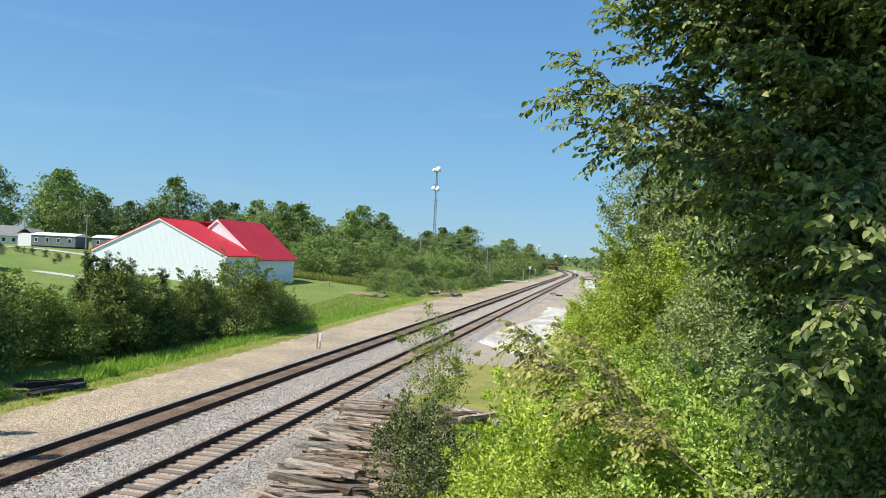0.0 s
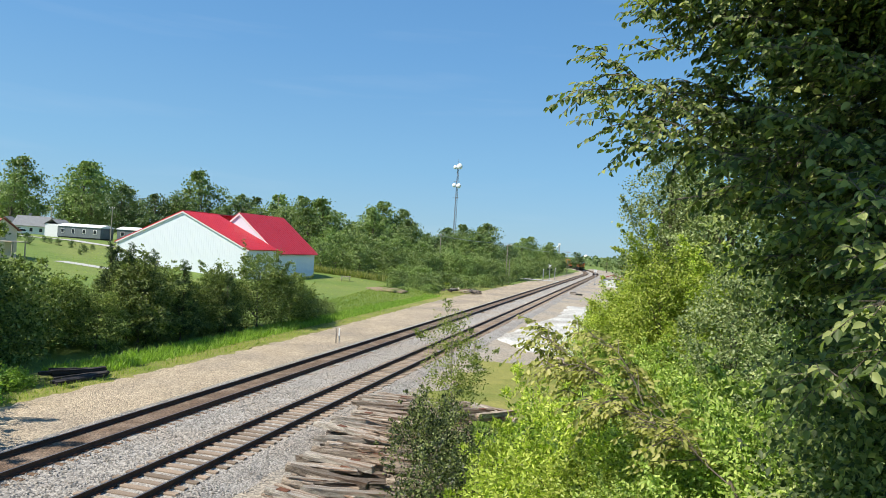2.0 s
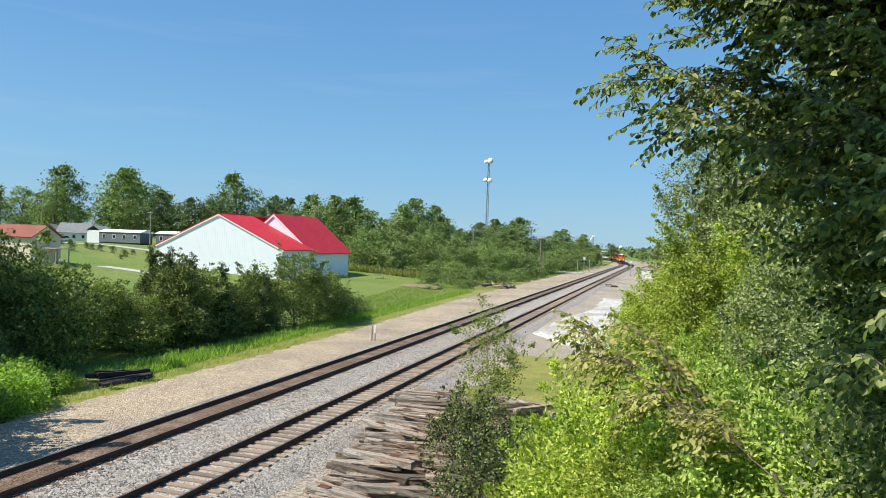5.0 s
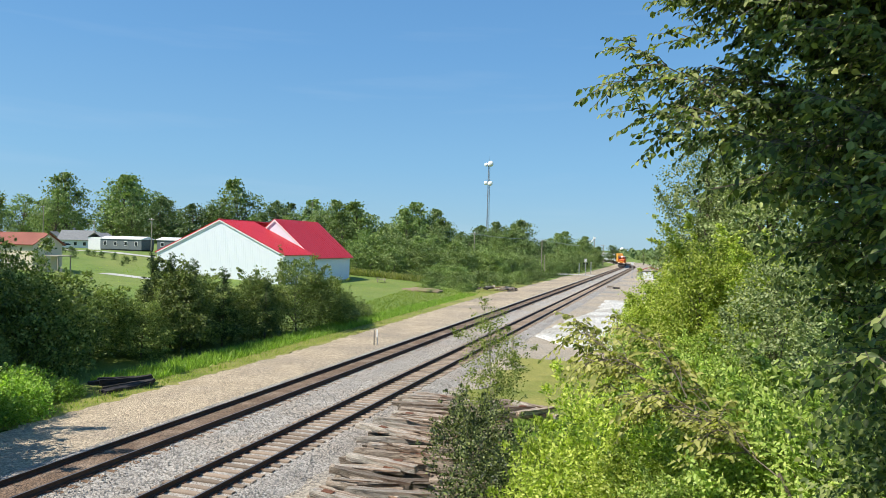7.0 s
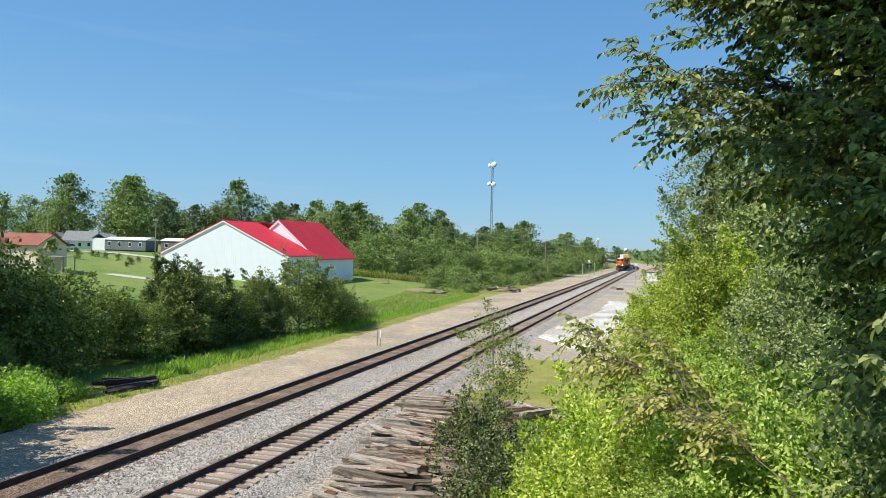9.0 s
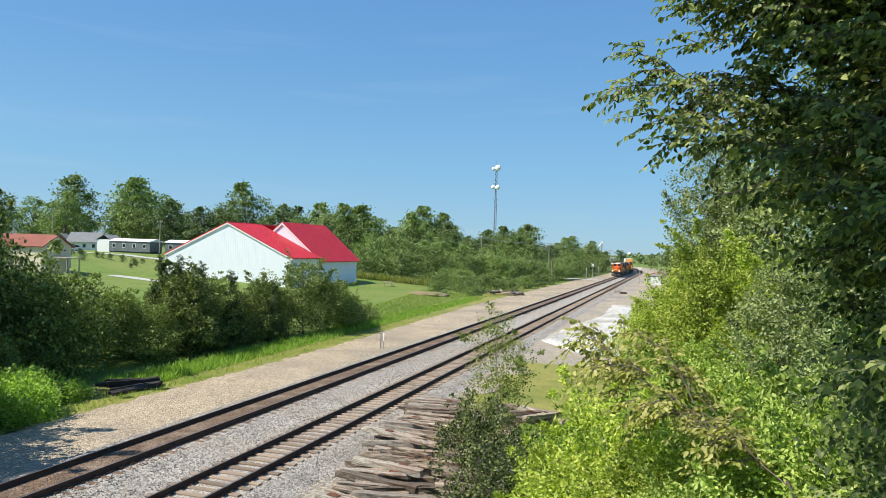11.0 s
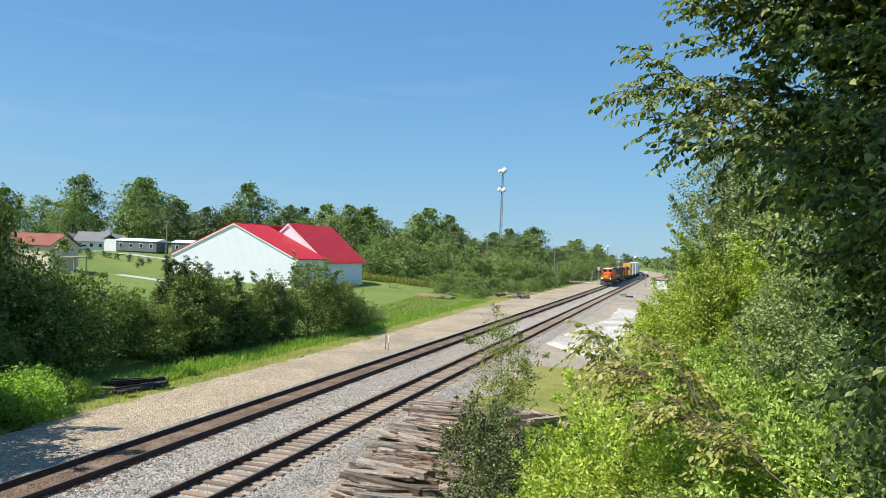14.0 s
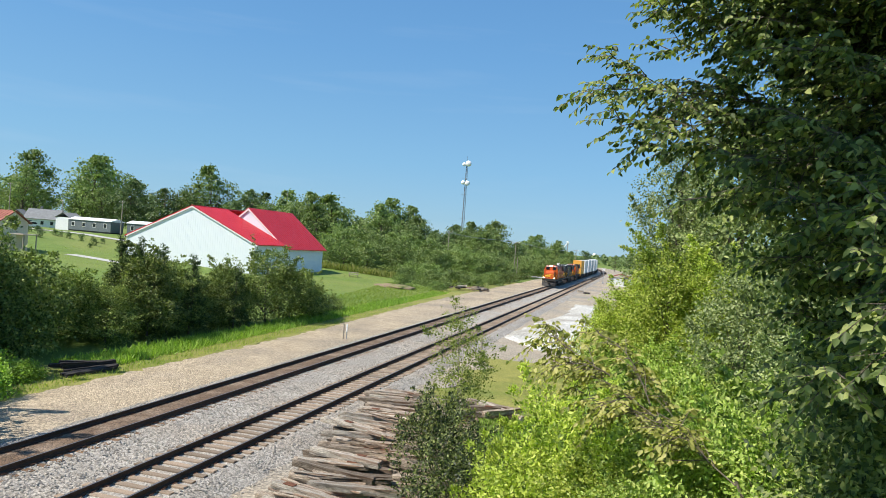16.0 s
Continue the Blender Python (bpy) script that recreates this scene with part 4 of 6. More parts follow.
def build_near_tree():
    rng = random.Random(77)
    bx, by = 4.3, 9.6
    t = root("elm_tree", pose(0, 0, 0), "large dark green elm tree with long leafy boughs", "tree")
    z0 = ground_z(bx, by) - 0.2
    trunk = [(bx, by, z0), (bx - 0.1, by - 0.05, z0 + 2), (bx - 0.25, by - 0.2, z0 + 4.5), (bx - 0.3, by - 0.3, z0 + 7), (bx - 0.2, by - 0.3, z0 + 10)]
    v, f = tube(trunk, [0.22, 0.19, 0.16, 0.12, 0.05], 10)
    raw("trunk", v, f, M_BARK, t, True)
    tips = [(-1.02, 7.56, 9.47), (-0.87, 7.72, 9.87), (-0.82, 7.42, 9.13), (-0.46, 7.74, 8.91), (-0.17, 7.32, 10.2), (-0.14, 8.17, 10.04), (0.05, 7.38, 9.04), (0.49, 6.68, 8.7), (0.4, 7.07, 8.33), (0.23, 8.5, 9.82), (0.57, 7.56, 9.91), (0.83, 7.63, 8.32), (1.12, 7.72, 7.81), (1.46, 7.83, 7.26), (0.93, 8.72, 9.32)]
    tips += [(1.32, 8.32, 9.84), (1.1, 7.73, 10.26), (1.56, 7.35, 9.04), (1.5, 6.37, 7.81), (1.6, 6.4, 7.17), (1.63, 7.88, 6.69), (1.97, 7.99, 6.19), (1.73, 6.87, 8.45), (1.7, 6.87, 9.43), (0.55, 7.56, 10.7), (0.07, 7.71, 10.88), (1.36, 7.82, 10.84), (1.95, 7.45, 5.61), (2.17, 7.53, 6.68), (1.99, 6.96, 8.95)]
    br = []
    for x, y, z in tips:
        x += 0.42 if x < -0.3 else 0.2
        hz = max(z0 + 1.6, min(z - 0.9 + rng.uniform(-0.6, 0.3), z0 + 9))
        br.append(((bx - 0.25 + rng.uniform(-0.1, 0.1), by - 0.25, hz), (x, y, z)))
    # boughs that fill the crown behind the outer ones
    for k in range(60):
        a = rng.uniform(-2.9, -0.35) if k % 3 else rng.uniform(-3.3, 0.4)
        r = rng.uniform(1.5, 3.1)
        z = rng.uniform(6.4, 12.0)
        x = bx + r * math.cos(a) * 0.95
        y = by + r * math.sin(a)
        if x < 0.55 + 0.14 * y or y < 4.2:
            continue
        br.append(((bx - 0.2, by - 0.2, max(z0 + 1.5, z - rng.uniform(0.5, 1.3))), (x, y, z)))
    # the dense side of the crown
    for k in range(64):
        y = rng.uniform(6.2, 8.6)
        x, z = y * rng.uniform(0.10, 0.32) + 0.25, rng.uniform(5.6, 11.0)
        if z < 7.6 and (x < y * 0.24 or k % 3):
            continue
        br.append(((bx - 0.25, by - 0.3, max(z0 + 1.4, z - rng.uniform(0.3, 1.2))), (x, y, z)))
    # upper boughs at the crown's left shoulder, and sprays reaching out low in the sun
    for p in [(0.2, 7.4, 10.25), (0.35, 7.2, 10.5), (0.5, 7.6, 10.15), (0.45, 7.0, 10.7), (0.75, 7.3, 10.35), (0.9, 6.9, 10.0), (0.15, 7.2, 10.9), (0.35, 6.9, 11.3), (0.1, 7.9, 11.2), (0.55, 8.0, 10.6), (1.2, 6.6, 10.6), (1.6, 6.0, 10.4),
              (1.50, 4.85, 7.5), (1.62, 5.0, 7.85), (1.45, 5.1, 8.1), (1.55, 4.9, 7.2), (1.32, 5.6, 6.95), (0.95, 6.6, 8.6), (1.15, 6.3, 8.25)]:
        br.append(((bx - 0.25, by - 0.3, max(z0 + 1.6, p[2] - 0.8)), p))
    leafy_branches(t, br, F_TREE, 78, 0.084, 0.078, 0.25, 0.45, (0.16, 0.34), M_BARK, 0.020, (0.30, 0.70), 0.15)
    # limbs above the view, added to carry the unseen shading leaves
    for p in [(-2.2, 4.9, 12.7), (-1.2, 4.4, 12.9), (-0.4, 5.2, 12.6), (0.4, 4.6, 13.0)]:
        v, f = tube([(bx - 0.25, by - 0.3, 11.0), (1.8, 7.2, 12.4), p], [0.09, 0.06, 0.02], 6)
        raw("bough", v, f, M_BARK, t, True)
    # closed inner crown, and the unseen top that shades it
    nr = np.random.default_rng(79)

    def mass(name, clumps, n, leaf, spread, inside, lo, hi):
        c = nr.uniform(lo, hi, (clumps * 6, 3))
        c = c[inside(c[:, 0], c[:, 1], c[:, 2])][:clumps]
        li = nr.integers(0, len(c), n)
        pos = c[li] + nr.normal(0, spread, (n, 3)) * np.array([1, 1, 0.6])
        ax = nr.normal(0, 0.7, (n, 3)) + np.array([-0.3, -0.2, -0.6])
        ob = leaf_mesh(name, pos, ax, leaf, nr, F_TREE, False, 0.6, t, np.tile(np.array(sun_dir), (n, 1)))
        tagged(ob, kind="stuff")

    mass("inner_crown", 950, 60000, 0.092, 0.16,
         lambda x, y, z: (x / y > np.interp(z, [4.5, 7.0, 8.0, 9.2, 10.0, 13.0], [0.27, 0.25, 0.11, 0.09, 0.075, 0.06])) & (((x - bx) / 3.9) ** 2 + ((y - by) / 3.4) ** 2 < 1),
         (0.3, 7.4, 4.9), (6.5, 12.5, 12.6))
    mass("lower_crown", 300, 19000, 0.082, 0.17, lambda x, y, z: x / y > np.interp(z, [5.0, 6.8, 7.6], [0.20, 0.21, 0.27]), (1.2, 6.3, 4.3), (4.2, 9.2, 7.6))
    # unseen leaf mass added overhead to keep sun off the lower crown
    mass("overhang", 150, 6500, 0.17, 0.22, lambda x, y, z: x > -9, (-2.6, 3.0, 12.0), (1.2, 5.0, 13.6))
    mass("crown_top", 200, 7000, 0.17, 0.22, lambda x, y, z: ((x - 3.1) / 3.9) ** 2 + ((y - 8.2) / 4.2) ** 2 + ((z - 11.4) / 3.4) ** 2 < 1, (-0.9, 4.2, 11.6), (7.2, 12.6, 15.2))


build_near_tree()


def build_drooping_branch():
    t = root("sapling", pose(0, 0, 0), "arching sapling with yellowing drooping leaves", "sapling")
    z0 = ground_z(1.7, 8.7)
    v, f = tube([(1.7, 8.7, z0 - 0.1), (1.6, 8.7, z0 + 0.9), (1.3, 8.9, 5.15)], [0.035, 0.03, 0.022], 7)
    raw("stem", v, f, M_BARK, t, True)
    s = (1.3, 8.9, 5.1)
    leafy_branches(t, [(s, (-1.45, 11.0, 6.25)), ((0.6, 9.5, 5.55), (-0.7, 10.2, 5.75)), ((0.3, 9.8, 5.75), (-0.75, 11.4, 6.45)), ((-0.25, 10.2, 6.0), (-1.15, 10.5, 5.95)),
                       ((0.8, 9.3, 5.4), (0.35, 10.4, 6.0)), ((-0.5, 10.4, 6.1), (-1.35, 11.6, 6.5)), ((1.0, 9.1, 5.3), (0.6, 9.2, 5.5)), ((0.1, 9.9, 5.8), (-0.3, 9.9, 5.6))],
                   F_GOLD, 91, 0.095, 0.10, 0.08, 0.45, (0.16, 0.34), M_BARK, 0.010, (0.22, 0.55), 0.13, 0.10)


build_drooping_branch()


def build_front_saplings():
    p = plant("young_tree", "thin young tree with small pale leaves beside stacked ties", "tree", at(-6.2, 25.6), 5.9, 3.3, 7500, 0.09, F_OLIVE, 221, 0.04, 18, 0.12, M_TWIG, top=0.75, spikes=14)
    q = plant("dark_shrub", "dark twiggy shrub growing out of the old ties", "shrub", at(-5.2, 20.6), 3.0, 3.5, 6000, 0.10, F_DARK, 222, 0.03, 26, 0.02, M_TWIG, group="shrubs by the ties", spikes=34)
    copy_thing(q, at(-4.0, 18.4, 0.95, 2.0, 0.85))
    copy_thing(q, at(-6.3, 23.4, 0.85, 1.0, 0.8))
    copy_thing(q, at(-3.3, 21.5, 0.9, 3.0, 0.75))


build_front_saplings()


# ---- buildings ----
def ribbed_gable(bm, x0, x1, z0, eave, apex_x, apex_z, y, thick, pitch=0.42):
    """A wall in the plane y of upright ribbed sheets up to a gable's slopes."""
    def top(x):
        if apex_x is None:
            return eave
        return eave + (apex_z - eave) * (1 - abs(x - apex_x) / ((apex_x - x0) if x < apex_x else (x1 - apex_x)))
    n = int((x1 - x0) / pitch)
    xs = []
    for i in range(n):
        a = x0 + (x1 - x0) * i / n
        w = (x1 - x0) / n
        xs += [(a, 0.0), (a + w * 0.80, 0.0), (a + w * 0.87, -0.010), (a + w * 0.93, -0.010)]
    xs.append((x1, 0.0))
    fr = [(bm.verts.new((x, y + d, z0)), bm.verts.new((x, y + d, top(x)))) for x, d in xs]
    bk = [(bm.verts.new((x, y + thick, z0)), bm.verts.new((x, y + thick, top(x)))) for x in (x0, x1)]
    for a, b in zip(fr, fr[1:]):
        bm.faces.new((a[0], b[0], b[1], a[1]))
    bm.faces.new((fr[0][0], fr[0][1], bk[0][1], bk[0][0]))
    bm.faces.new((fr[-1][1], fr[-1][0], bk[1][0], bk[1][1]))
    if apex_x is None:
        bm.faces.new((bk[1][0], bk[0][0], bk[0][1], bk[1][1]))
    else:
        m = bm.verts.new((apex_x, y + thick, apex_z))
        bm.faces.new((bk[1][0], bk[0][0], bk[0][1], m, bk[1][1]))


def roof_slope(bm, x_ridge, z_ridge, x_eave, z_eave, y0, y1, thick=0.14, rib=0.75):
    """One slope of folded sheet, its raised seams running from ridge to eave."""
    d = Vector((x_eave - x_ridge, 0, z_eave - z_ridge))
    up = Vector((0, 1, 0)).cross(d).normalized()
    if up.z < 0:
        up = -up
    a, b = Vector((x_ridge, 0, z_ridge)), Vector((x_eave, 0, z_eave))
    line = [(y0, 0.0), (y0, thick)]
    y = y0 + rib
    while y < y1 - 0.1:
        line += [(y - 0.03, thick), (y - 0.025, thick + 0.045), (y + 0.025, thick + 0.045), (y + 0.03, thick)]
        y += rib
    line += [(y1, thick), (y1, 0.0)]
    rows = [[bm.verts.new(Vector((p.x, yy, p.z)) + up * h) for yy, h in line] for p in (a, b)]
    n = len(line)
    for i in range(n):
        j = (i + 1) % n
        bm.faces.new((rows[0][i], rows[0][j], rows[1][j], rows[1][i]))
    bm.faces.new(rows[0])
    bm.faces.new(list(reversed(rows[1])))
    bmesh.ops.recalc_face_normals(bm, faces=bm.faces)


def build_barn():
    b = root("barn", pose(0, 0, 0), "large white ribbed steel barn with bright red metal roof", "barn")
    z0 = 0.2
    xl, xr, xa, ya, yb = -81.6, -57.7, -69.5, 97.0, 106.5
    bm = bmesh.new()
    ribbed_gable(bm, xl, xr, z0, 5.55, xa, 10.85, ya, 0.2)
    part("front_wall", bm, M_WALLW, b, "white ribbed steel gable wall")
    for x, d, y1 in ((xr, 1, yb), (xl, -1, 121)):
        bm = bmesh.new()
        ribbed_gable(bm, ya + 0.21, y1, z0, 5.5, None, None, 0, 0.15)
        w = part("side_wall", bm, M_WALLW, b)
        w.matrix_local = Matrix.Translation((x - 0.02 * d, 0, 0)) @ Matrix.Rotation(radians(90), 4, "Z") @ Matrix.Scale(-1, 4, (0, 1, 0)) if d < 0 else \
            Matrix.Translation((x - 0.02, 0, 0)) @ Matrix.Rotation(radians(90), 4, "Z")
    # roof of the front part
    sl = (10.95 - 5.6) / (xr - xa)
    for xe, y1 in ((xr + 0.45, yb - 0.01), (xl - 0.45, 121)):
        bm = bmesh.new()
        roof_slope(bm, xa, 10.95, xe, 10.95 - sl * abs(xe - xa), ya - 0.14, y1)
        part("roof", bm, M_ROOFR, b, "bright red standing-seam metal roof")
    # white verge boards
    for xe in (xr + 0.5, xl - 0.5):
        bm = bmesh.new()
        ze = 10.95 - sl * abs(xe - xa)
        vs = [(xa, 10.93), (xe, ze - 0.02), (xe, ze - 0.24), (xa, 10.71)]
        prism(bm, vs, ya - 0.19, ya - 0.142)
        part("verge_board", bm, M_TRIM, b, "white verge board")
    for x in (xr, xl):
        bm = bmesh.new()
        box(bm, x, ya - 0.03, (z0 + 5.5) / 2, 0.16, 0.14, 5.5 - z0)
        part("corner_trim", bm, M_TRIM, b)
    bm = bmesh.new()
    box(bm, xa, (ya + yb) / 2 - 0.2, 11.07, 0.4, yb - ya + 0.0, 0.08, 0.02)
    part("ridge_cap", bm, M_ROOFR, b)
    # steeper rear part, its ridge set towards the rails
    xa2, y2 = -65.1, 122.0
    e2, ez = -57.25, 4.8
    bm = bmesh.new()
    ribbed_gable(bm, -72.4, -57.75, z0, 5.0, xa2, 11.35, yb, 0.2)
    part("rear_gable", bm, M_WALLW, b, "white upper gable above the front roof")
    for xe in (e2, xa2 * 2 - e2):
        bm = bmesh.new()
        roof_slope(bm, xa2, 11.45, xe, ez, yb - 0.12, y2)
        part("roof", bm, M_ROOFR, b, "bright red steep metal roof")
        bm = bmesh.new()
        prism(bm, [(xa2, 11.46), (xe, ez + 0.02), (xe, ez - 0.33), (xa2, 11.1)], yb - 0.18, yb - 0.122)
        part("verge_board", bm, M_TRIM, b, "white verge board")
    bm = bmesh.new()
    ribbed_gable(bm, yb + 0.21, y2 - 0.4, z0, 5.1, None, None, 0, 0.15)
    w = part("side_wall", bm, M_WALLW, b)
    w.matrix_local = Matrix.Translation((-57.8, 0, 0)) @ Matrix.Rotation(radians(90), 4, "Z")
    bm = bmesh.new()
    ribbed_gable(bm, xl, -57.9, z0, 5.0, xa2 - 3, 10.4, y2 - 0.35, 0.15)
    part("back_wall", bm, M_WALLW, b)


build_barn()


def build_shed():
    s = root("shed", pose(0, 0, 0), "cream sided shed with rust-red metal roof", "shed")
    x0, x1, y0, y1, z0, e, a = -99.0, -86.2, 76.8, 81.8, 2.2, 6.35, 7.9
    bm = bmesh.new()
    box(bm, (x0 + x1) / 2, (y0 + y1) / 2, (z0 + e) / 2, x1 - x0, y1 - y0, e - z0)
    ym = (y0 + y1) / 2
    for x in (x0, x1 - 0.15):
        vs = [bm.verts.new(p) for p in ((x, y0, e), (x, y1, e), (x, ym, a), (x + 0.15, y0, e), (x + 0.15, y1, e), (x + 0.15, ym, a))]
        for q in ((0, 1, 2), (5, 4, 3), (0, 2, 5, 3), (1, 4, 5, 2)):
            bm.faces.new([vs[i] for i in q])
    part("wall", bm, M_CREAM, s, "cream painted siding")
    for ye in (y0 - 0.35, y1 + 0.35):
        bm = bmesh.new()
        roof_slope(bm, 0, a + 0.03, ye - ym, a + 0.03 - (a - e) * abs(ye - ym) / (ym - y0), -x1 - 0.35, -x0 + 0.35, 0.12, 0.6)
        r = part("roof", bm, M_ROOFO, s, "rust-red ribbed metal roof")
        r.matrix_local = Matrix.Translation((0, ym, 0)) @ Matrix.Rotation(radians(90), 4, "Z")
    bm = bmesh.new()
    box(bm, x1 - 0.05, ym, a - 0.5, 0.2, 0.5, 0.4)
    part("vent", bm, M_TRIM, s)
    bm = bmesh.new()
    box(bm, x0 + 5, y0 - 0.03, z0 + 1.5, 3.4, 0.06, 2.8, 0.01)
    part("door", bm, M_TRIM, s, "white overhead door")
    # open lean-to
    p = root("lean_to", pose(0, 0, 0), "small open lean-to with brown roof", "shelter")
    bm = bmesh.new()
    box(bm, -83.3, 78.4, 4.75, 2.6, 2.6, 0.14, 0.02)
    part("roof", bm, M_POLE, p)
    for x in (-84.4, -82.2):
        for y in (77.3, 79.5):
            bm = bmesh.new()
            g = ground_z(x, y) - 0.2
            box(bm, x, y, (g + 4.7) / 2, 0.12, 0.12, 4.7 - g)
            part("post", bm, M_POLE, p)
    bm = bmesh.new()
    box(bm, -85.0, 79.3, 3.6, 0.9, 2.0, 2.6)
    part("side_panel", bm, M_CREAM, p)


build_shed()


def build_house():
    h = root("house", pose(-154, 151.5, 4.0, 0, 0, 24) @ Matrix.Scale(0.82, 4), "white sided house with grey shingle roof", "house")
    bm = bmesh.new()
    box(bm, 0, 0, 1.6, 10, 7, 3.2)
    part("wall", bm, M_HOUSEW, h)
    for sg in (-1, 1):
        bm = bmesh.new()
        roof_slope(bm, 0, 6.3, 4.0 * sg, 3.0, -5.4, 5.4, 0.16, 20)
        r = part("roof", bm, M_SHINGLE, h, "grey shingle slope")
        r.matrix_local = Matrix.Rotation(radians(90), 4, "Z")
    for x in (-5, 4.8):
        bm = bmesh.new()
        vs = [bm.verts.new(p) for p in ((x, -3.5, 3.2), (x, 3.5, 3.2), (x, 0, 6.1), (x + 0.2, -3.5, 3.2), (x + 0.2, 3.5, 3.2), (x + 0.2, 0, 6.1))]
        for q in ((0, 1, 2), (5, 4, 3), (0, 2, 5, 3), (1, 4, 5, 2)):
            bm.faces.new([vs[i] for i in q])
        part("gable", bm, M_HOUSEW, h)
    for x in (-3.2, 0.4, 3.3):
        bm = bmesh.new()
        box(bm, x, -3.53, 1.9, 1.1, 0.08, 1.3)
        w = part("window", bm, M_TRIM, h)
        bm = bmesh.new()
        box(bm, x, -3.58, 1.9, 0.9, 0.04, 1.1)
        part("pane", bm, M_DARKGLASS, w)
    bm = bmesh.new()
    box(bm, -1.5, 0.4, 6.6, 0.7, 0.7, 1.3, 0.03)
    part("chimney", bm, M_SHINGLE, h)
    bm = bmesh.new()
    box(bm, -8.2, 0.5, 1.9, 5.0, 5.0, 3.8)
    part("wing", bm, M_HOUSEW, h, "white side wing")
    bm = bmesh.new()
    roof_slope(bm, -8.2, 5.7, -5.4, 3.6, -2.3, 3.3, 0.15, 20)
    roof_slope(bm, -8.2, 5.7, -11.0, 3.6, -2.3, 3.3, 0.15, 20)
    part("wing_roof", bm, M_SHINGLE, h)


build_house()


def build_trailer(x, y, rz, length, label):
    h = root("mobile_home", pose(x, y, 4.15, 0, 0, rz), label, "mobile home", "mobile homes")
    bm = bmesh.new()
    box(bm, 0, 0, 1.75, length, 4.0, 2.5, 0.03)
    part("body", bm, M_TRAILER, h)
    bm = bmesh.new()
    box(bm, 0, 0, 0.28, length - 0.2, 3.8, 0.5)
    part("skirting", bm, M_BLACK, h)
    bm = bmesh.new()
    prism(bm, [(-2.2, 0.0), (2.2, 0.0), (2.2, 0.12), (0, 0.75), (-2.2, 0.12)], -length / 2 - 0.2, length / 2 + 0.2)
    r = part("roof", bm, M_WHITE, h, "white metal roof")
    r.matrix_local = Matrix.Translation((0, 0, 3.0)) @ Matrix.Rotation(radians(90), 4, "Z")
    k = int(length / 3)
    for i in range(k):
        bm = bmesh.new()
        box(bm, -length / 2 + (i + 0.5) * length / k, -2.02, 1.95, 1.0, 0.08, 1.1)
        w = part("window", bm, M_TRIM, h)
        bm = bmesh.new()
        box(bm, -length / 2 + (i + 0.5) * length / k, -2.07, 1.95, 0.8, 0.04, 0.9)
        part("pane", bm, M_DARKGLASS, w)


build_trailer(-128.5, 141.5, -4, 13.5, "grey mobile home with white metal roof")
build_trailer(-115.0, 144.0, 2, 9.5, "dark grey mobile home with low white roof")
sh = root("white_shed", pose(-137.6, 142.5, 4.1), "small white garden shed beside mobile home", "shed")
_bm = bmesh.new()
box(_bm, 0, 0, 1.7, 4.2, 4.0, 3.4)
part("wall", _bm, M_HOUSEW, sh)
_bm = bmesh.new()
roof_slope(_bm, 0, 4.5, 2.3, 3.3, -2.2, 2.2, 0.1, 20)
roof_slope(_bm, 0, 4.5, -2.3, 3.3, -2.2, 2.2, 0.1, 20)
part("roof", _bm, M_SHINGLE, sh)


def build_vehicle():
    v = root("white_car", pose(-139.5, 133.0, ground_z(-139.5, 133), 0, 0, 80), "white parked car on the grass", "car")
    bm = bmesh.new()
    prism(bm, [(-2.2, 0.35), (2.2, 0.35), (2.25, 0.85), (1.3, 0.95), (0.6, 1.5), (-1.4, 1.5), (-2.0, 0.98), (-2.25, 0.85)], -0.85, 0.85)
    part("body", bm, M_WHITE, v)
    bm = bmesh.new()
    prism(bm, [(1.2, 0.98), (0.6, 1.42), (-1.35, 1.42), (-1.85, 1.0)], -0.87, 0.87)
    part("side_glass", bm, M_DARKGLASS, v)
    for x in (-1.35, 1.35):
        for y in (-0.78, 0.78):
            bm = bmesh.new()
            rod(bm, (x, y - 0.1, 0.33), (x, y + 0.1, 0.33), 0.33, n=14)
            part("wheel", bm, M_BLACK, v)


build_vehicle()

# roads on the rise
def lane_sheet(name, label, pts, width, material, lift=0.05):
    verts, faces = [], []
    for i, (x, y) in enumerate(pts):
        d = (Vector(pts[min(i + 1, len(pts) - 1)]) - Vector(pts[max(i - 1, 0)])).normalized()
        n = Vector((-d.y, d.x))
        for k in (-1, 1):
            q = Vector((x, y)) + n * k * width / 2
            verts.append((q.x, q.y, ground_z(q.x, q.y) + lift))
    for i in range(len(pts) - 1):
        faces.append((2 * i, 2 * i + 2, 2 * i + 3, 2 * i + 1))
    return tagged(raw(name, verts, faces, material), label, "road", kind="structure")


lane_sheet("lane_road", "pale lane in front of the mobile homes", [(x, 124 - 0.10 * (x + 120)) for x in range(-190, -80, 5)], 3.2, M_ROAD)
lane_sheet("driveway", "pale concrete driveway beside the barn", [(x, 84.5) for x in np.arange(-81, -68, 2.0)], 2.4, M_ROAD, -0.02)


lane_sheet("crossing_approach", "pale concrete road leading to the crossing", [(x, 214.7) for x in range(-80, -19, 4)], 5.4, M_ROAD, 0.14)


